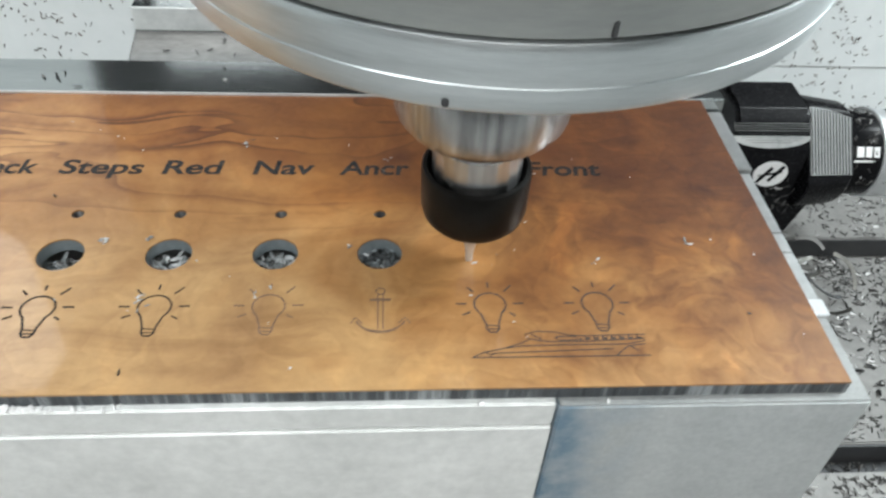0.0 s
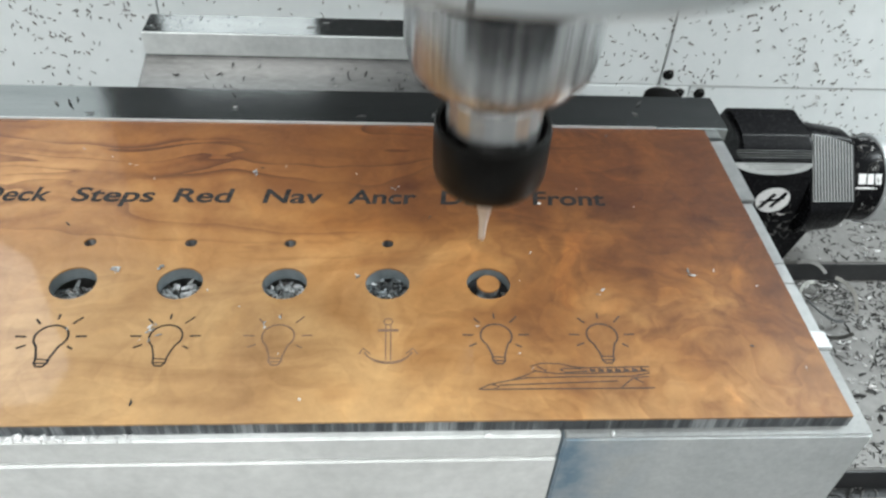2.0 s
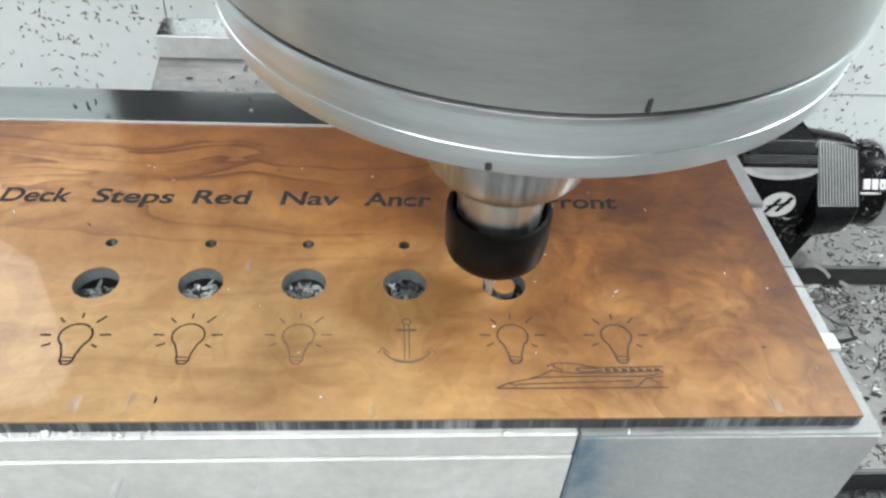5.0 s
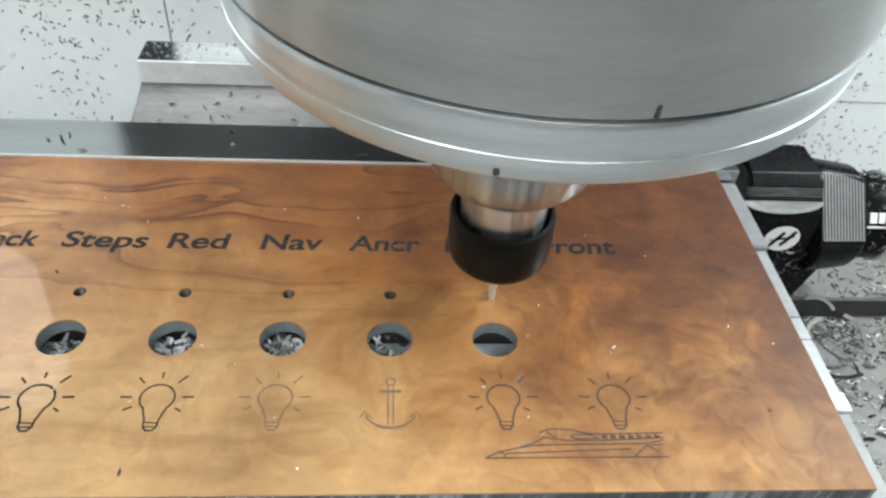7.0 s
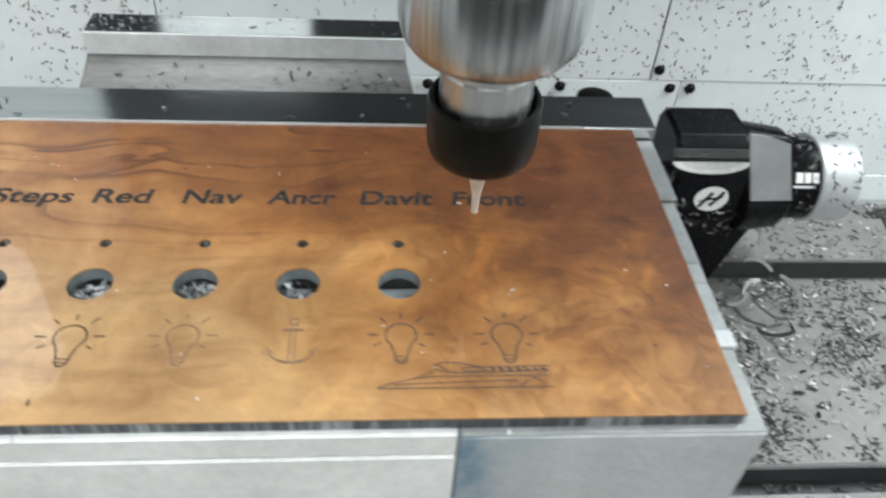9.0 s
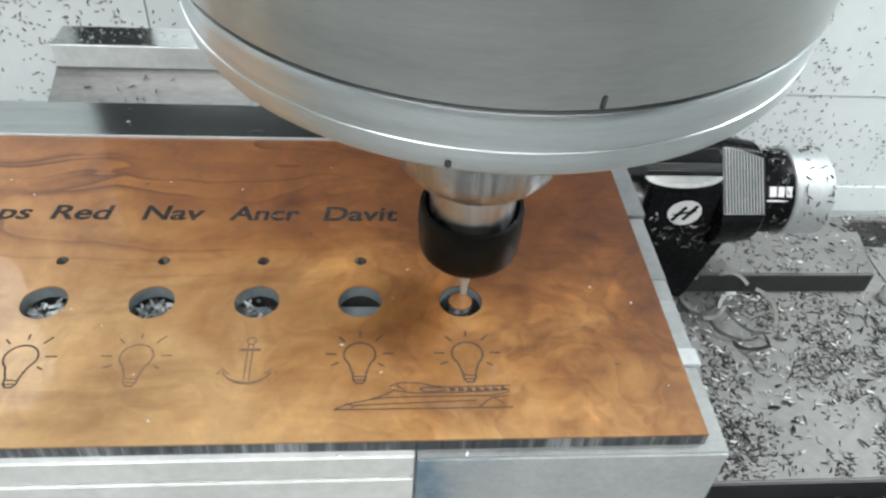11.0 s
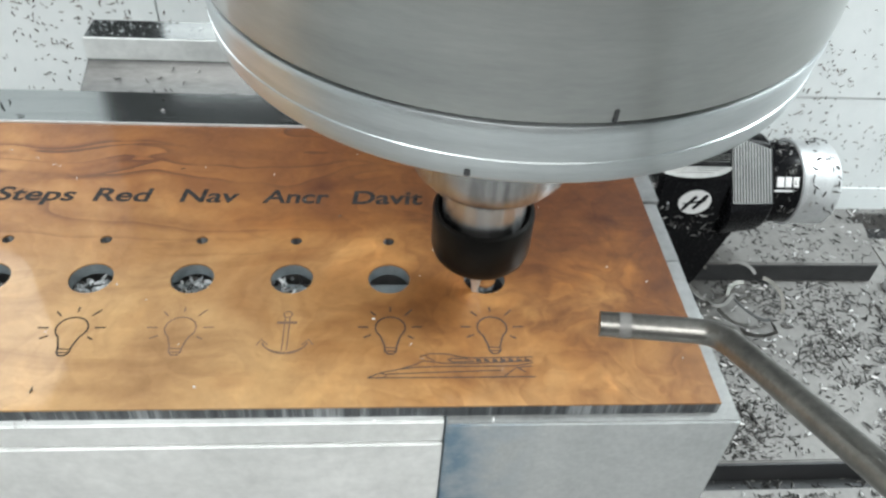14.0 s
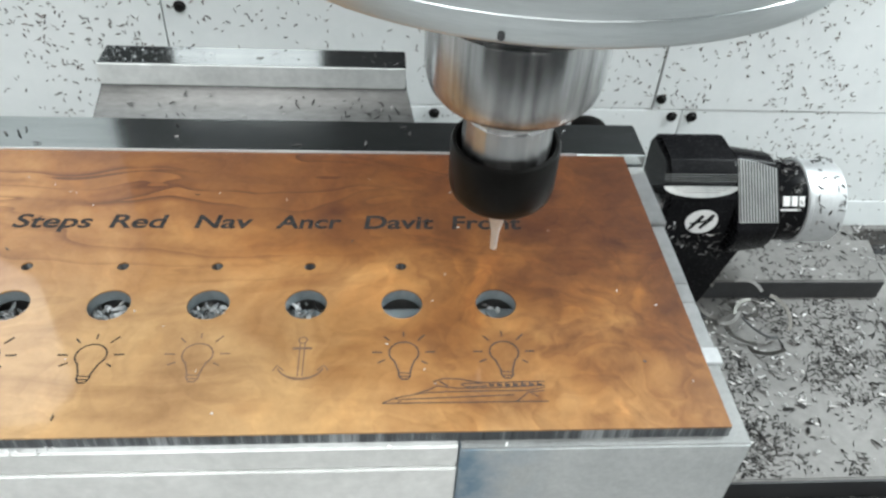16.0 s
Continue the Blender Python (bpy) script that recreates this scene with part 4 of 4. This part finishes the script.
    spots = [((x, y, 0.0001), (0, 0, 1)) for x, y in scatter(30, -0.2, 0.17, -0.09, 0.09, 9, 31, 0.4)]
    ON_TABLE.append(chips("panel_specks", spots, PALE, 0.0014, 0.0006, "tiny pale specks on the panel"))
    spots = [((-0.0325, -0.0865, 0.0001), (0, 0, 1)), ((0.0375, -0.0992, -0.0064), (0, 0, 1)), ((0.0850, -0.0990, -0.0064), (0, 0, 1))]
    spots += [((x, -0.0985, -0.0064), (0, 0, 1)) for x in (-0.150, -0.146, -0.128, -0.122, -0.118, -0.105, -0.062)]
    spots += [((-0.128 + rnd0.gauss(0, 0.006), -0.0984 + rnd0.uniform(-0.0008, 0.0012), -0.0064 + rnd0.uniform(0, 0.0008)), (0, 0, 1)) for _ in range(26)]
    spots += [((rnd0.uniform(-0.20, -0.09), -0.0982 + rnd0.uniform(-0.001, 0.0012), -0.0064), (0, 0, 1)) for _ in range(26)]
    ON_TABLE.append(chips("white_crumbs", spots, WHITE, 0.0022, 0.0018, "white crumbs along the panel's front edge"))
    spots = [((x, y, 0.0001), (0, 0, 1)) for x, y in ((-0.0935, -0.0875), (-0.145, 0.012), (-0.063, 0.056), (0.150, -0.062), (0.020, 0.018), (-0.154, 0.07), (0.12, 0.088))]
    ON_TABLE.append(chips("panel_chips", spots, CHIPS, 0.0024, 0.0009, "a few dark chips on the panel"))
    # on the probe
    rnd = random.Random(5)
    spots = []
    for x0, x1, r, count in ((0.344, 0.365, 0.0310, 46), (0.317, 0.336, 0.0298, 70)):
        for _ in range(count):
            a = radians(rnd.uniform(20, 190))
            nrm = (0, math.cos(a), math.sin(a))
            spots.append(((rnd.uniform(x0, x1), 0.165 + r * nrm[1], -0.085 + r * nrm[2]), nrm))
    for _ in range(60):
        spots.append(((rnd.uniform(0.224, 0.290), 0.165 - 0.0292, -0.085 + rnd.uniform(-0.03, 0.004)), (0, -1, 0.1)))
    ON_TABLE.append(chips("probe_swarf", spots, CHIPS, 0.0050, 0.0013, "dark chips clinging to the tool setter"))
    spots = [(p, n) for p, n in spots if p[0] < 0.338][::3]
    ON_TABLE.append(chips("probe_specks", spots, PALE, 0.0024, 0.0010, "pale chips clinging to the tool setter"))
    # inside the switch holes
    spots, dark = [], []
    for k, count in ((1, 50), (2, 105), (3, 105), (4, 22), (6, 8)):
        for _ in range(count):
            a, r = rnd.uniform(0, 2 * math.pi), 0.0095 * math.sqrt(rnd.random())
            p = ((k - 4) * PITCH + r * math.cos(a), HOLE_Y - 0.001 + r * math.sin(a), -0.0103 + rnd.uniform(0, 0.0022))
            (spots if rnd.random() < 0.62 else dark).append((p, (rnd.uniform(-0.5, 0.5), rnd.uniform(-0.5, 0.5), 1)))
    ON_TABLE.append(chips("hole_swarf", spots, SHREDS, 0.0048, 0.0020, "grey-white chips caught under the switch holes"))
    ON_TABLE.append(chips("hole_swarf", dark, CHIPS, 0.0050, 0.0016, "dark chips caught under the switch holes"))
    spots = []
    for _ in range(120):
        a, r = rnd.uniform(0, 2 * math.pi), 0.0105 * math.sqrt(rnd.random())
        spots.append(((r * math.cos(a), HOLE_Y + 0.001 + r * math.sin(a), -0.0100 + rnd.uniform(0, 0.0036)), (rnd.uniform(-0.6, 0.6), rnd.uniform(-0.6, 0.6), 1)))
    FALLING.append(chips("loose_swarf", spots, MOTTLED, 0.0044, 0.0017, "blue-grey chips filling a switch hole until they drop"))
    # fragments lying on the panel until the air blast takes them
    spots = []
    for x, y, count, spread in FRAGMENTS:
        for _ in range(count):
            spots.append(((x + rnd.gauss(0, spread), y + rnd.gauss(0, spread), 0.0002), (rnd.uniform(-0.3, 0.3), rnd.uniform(-0.3, 0.3), 1)))
    BLOWN.append(chips("panel_fragments", spots, SHREDS, 0.0022, 0.0010, "grey fragments lying on the panel"))
    # on the wall
    keep = lambda x, z: not (x < -0.3 and z < -0.3)
    spots = [((x, WALL_Y - 0.0002, z), (0, -1, 0)) for x, z in scatter(3000, -0.55, 0.95, -0.46, 0.02, 5, 41, 0.12, keep)]
    spots += [((x, WALL_Y - 0.0002, z), (0, -1, 0)) for x, z in scatter(600, 0.08, 0.60, -0.24, 0.02, 8, 43, 0.2)]
    chips("wall_swarf", spots, RUST, 0.0052, 0.0015, "dark chips stuck to the splash wall")
    # curled metal shavings beside the probe's stem
    for i in range(18):
        bm = bmesh.new()
        pts = []
        r, turns = 0.013 + 0.012 * rnd.random(), 0.10 + 0.20 * rnd.random()
        for s in range(15):
            a = 2 * math.pi * turns * s / 14 + i
            pts.append((r * math.cos(a), r * math.sin(a)))
        ribbon(bm, pts, 0.0030, 0.0, 0.0006)
        bmesh.ops.rotate(bm, verts=bm.verts[:], matrix=Euler((rnd.uniform(-0.7, 0.7), rnd.uniform(-0.6, 0.6), 0)).to_matrix())
        ob = part("shaving", bm, (TUBE, CAST, DARK, TUBE)[i % 4], None, smooth=60)
        ob.location = (0.318 + rnd.uniform(-0.026, 0.022), 0.142 + rnd.uniform(-0.026, 0.018), TABLE_Z + 0.011)
        tagged(ob, "curled bright metal shaving on the table", "shaving", "metal shavings beside the tool setter")
        ON_TABLE.append(ob)


swarf()


# ---- what moves ----
# Where the cutter stands over the panel (x, y), as the table carries it below the spindle.
FEED = [
    (0, 0.0380, -0.0289),
    (0.5, 0.0501, -0.0310),
    (1, 0.0467, -0.0190),
    (1.5, 0.0370, -0.0264),
    (2, 0.0380, -0.0295),
    (2.5, 0.0390, -0.0218),
    (3, 0.0388, -0.0233),
    (3.5, 0.0384, -0.0309),
    (4, 0.0502, -0.0309),
    (4.5, 0.0458, -0.0189),
    (4.7, 0.0400, -0.0215),
    (5, 0.0372, -0.0280),
    (5.4, 0.0470, -0.0320),
    (5.8, 0.0505, -0.0220),
    (6.2, 0.0440, -0.0190),
    (6.4, 0.0440, -0.0200),
    (6.7, 0.0447, -0.0010),
    (7, 0.0447, -0.0009),
    (7.5, 0.0457, -0.0003),
    (8, 0.0458, -0.0004),
    (8.5, 0.0454, 0.0012),
    (8.7, 0.0454, 0.0008),
    (8.8, 0.0500, -0.0030),
    (9, 0.0747, -0.0209),
    (9.2, 0.0820, -0.0242),
    (9.5, 0.0821, -0.0242),
    (10, 0.0825, -0.0300),
    (10.4, 0.0930, -0.0300),
    (10.8, 0.0935, -0.0210),
    (11.2, 0.0840, -0.0195),
    (11.6, 0.0812, -0.0250),
    (12, 0.0809, -0.0284),
    (12.5, 0.0822, -0.0305),
    (12.8, 0.0822, -0.0240),
    (13, 0.0817, -0.0225),
    (13.5, 0.0808, -0.0247),
    (14, 0.0830, -0.0322),
    (14.5, 0.0943, -0.0301),
    (15, 0.0862, -0.0193),
    (15.5, 0.0806, -0.0289),
    (16, 0.0825, -0.0302),
]
# The cutter's height over the panel's face.
LIFT = [
    (0, -0.0042),
    (0.5, -0.0027),
    (1, -0.0029),
    (1.5, -0.0033),
    (1.7, -0.0030),
    (1.9, 0.0150),
    (2, 0.0309),
    (2.1, 0.0440),
    (2.2, 0.0380),
    (2.3, 0.0240),
    (2.4, 0.0090),
    (2.5, 0.0003),
    (3, -0.0048),
    (3.5, -0.0076),
    (4, -0.0065),
    (4.5, -0.0072),
    (5.6, -0.0060),
    (6, -0.0040),
    (6.3, 0.0180),
    (6.5, 0.0200),
    (6.8, 0.0020),
    (7, -0.0039),
    (7.5, -0.0047),
    (8, -0.0074),
    (8.4, -0.0040),
    (8.5, -0.0002),
    (8.6, 0.0140),
    (8.7, 0.0300),
    (8.8, 0.0400),
    (8.9, 0.0410),
    (9, 0.0378),
    (9.2, 0.0290),
    (9.4, 0.0100),
    (9.5, 0.0049),
    (9.7, -0.0030),
    (10.8, -0.0040),
    (11.8, -0.0030),
    (12, -0.0021),
    (12.2, 0.0030),
    (12.3, 0.0160),
    (12.4, 0.0330),
    (12.5, 0.0420),
    (12.6, 0.0390),
    (12.7, 0.0240),
    (12.8, 0.0090),
    (13, 0.0010),
    (13.5, -0.0038),
    (14, -0.0062),
    (14.5, -0.0048),
    (15, -0.0059),
    (15.5, -0.0054),
    (15.7, 0.0000),
    (15.8, 0.0160),
    (15.9, 0.0350),
    (16, 0.0390),
]


def motions():
    for ob in ON_TABLE:
        base = ob.matrix_basis.copy()
        walk(ob, [(t, Matrix.Translation((SPINDLE[0] - x, SPINDLE[1] - y, 0)) @ base) for t, x, y in FEED])
    # held by the panel's rim until the fifth hole is cut, then shaken down
    for ob in FALLING:
        rows = []
        for t, x, y in FEED:
            k = min(1.0, max(0.0, (t - 4.8) / 1.4))
            rows.append((t, pose(SPINDLE[0] - x, SPINDLE[1] - y + 0.019 * k, -0.021 * k)))
        walk(ob, rows)
    # swept over the front edge, then down to the table
    swept = {5: (-0.08, 0.012), 5.4: (-0.17, 0.004)}
    for ob in BLOWN:
        rows = []
        for t, x, y in FEED:
            dy, dz = (0, 0) if t < 4.8 else swept.get(t, (-0.175, -0.189))
            rows.append((t, pose(SPINDLE[0] - x, SPINDLE[1] - y + dy, dz)))
        walk(ob, rows)
    walk(SPIN, [(t, pose(*SPINDLE, z, 2.6, -0.85, 0)) for t, z in LIFT])
    gone, under = pose(0.022, 0, -0.0069), pose(0, 0, -0.0069)
    for key, down, freed in (("five", (0.0, 0.9), (4.9, 5.6)), ("six", (9.7, 10.9), (15.3, 15.6))):
        first = max(0.1, down[0])
        for piece, depth in (("ring_", -0.0060), ("floor_", -0.0046)):
            walk(CUTS[piece + key], [(0, pose(0, 0, 0)), (first, pose(0, 0, 0)), (down[1], pose(0, 0, depth)), (freed[1], pose(0, 0, depth)), (freed[1] + 0.15, under), (freed[1] + 0.3, gone), (16, gone)])
        walk(CUTS["plug_" + key], [(0, pose(0, 0, 0)), (freed[0], pose(0, 0, 0)), (freed[1], under), (freed[1] + 0.2, gone), (16, gone)])
    walk(CUTS["drilled"], [(0, pose(0, 0, 0)), (6.8, pose(0, 0, 0)), (7.4, pose(0, 0, -0.0058)), (8.0, under), (8.2, gone), (16, gone)])
    away = (0.30, -0.30, 0.14)
    walk(WAND, [(0, pose(*away)), (12.9, pose(*away)), (13.1, pose(0.20, -0.13, 0.06)),
                (13.2, pose(0.1436, -0.0771, 0.045, 0, 0, -7)),
                (13.3, pose(0.1178, -0.0757, 0.045, 0, 0, -7)),
                (13.4, pose(0.1130, -0.0682, 0.045, 0, 0, -7)),
                (13.5, pose(0.1062, -0.0668, 0.045, 0, 0, -7)),
                (13.6, pose(0.1017, -0.0693, 0.045, 0, 0, -4)),
                (13.7, pose(0.0673, -0.0868, 0.045)),
                (13.8, pose(0.0849, -0.0753, 0.045)),
                (13.9, pose(0.0834, -0.0798, 0.045)),
                (14, pose(0.0800, -0.0873, 0.045)),
                (14.1, pose(0.0857, -0.0807, 0.045)),
                (14.2, pose(0.0755, -0.0972, 0.045)),
                (14.3, pose(0.0722, -0.1226, 0.045)),
                (14.4, pose(0.085, -0.20, 0.06)), (14.6, pose(*away)), (16, pose(*away))])


motions()
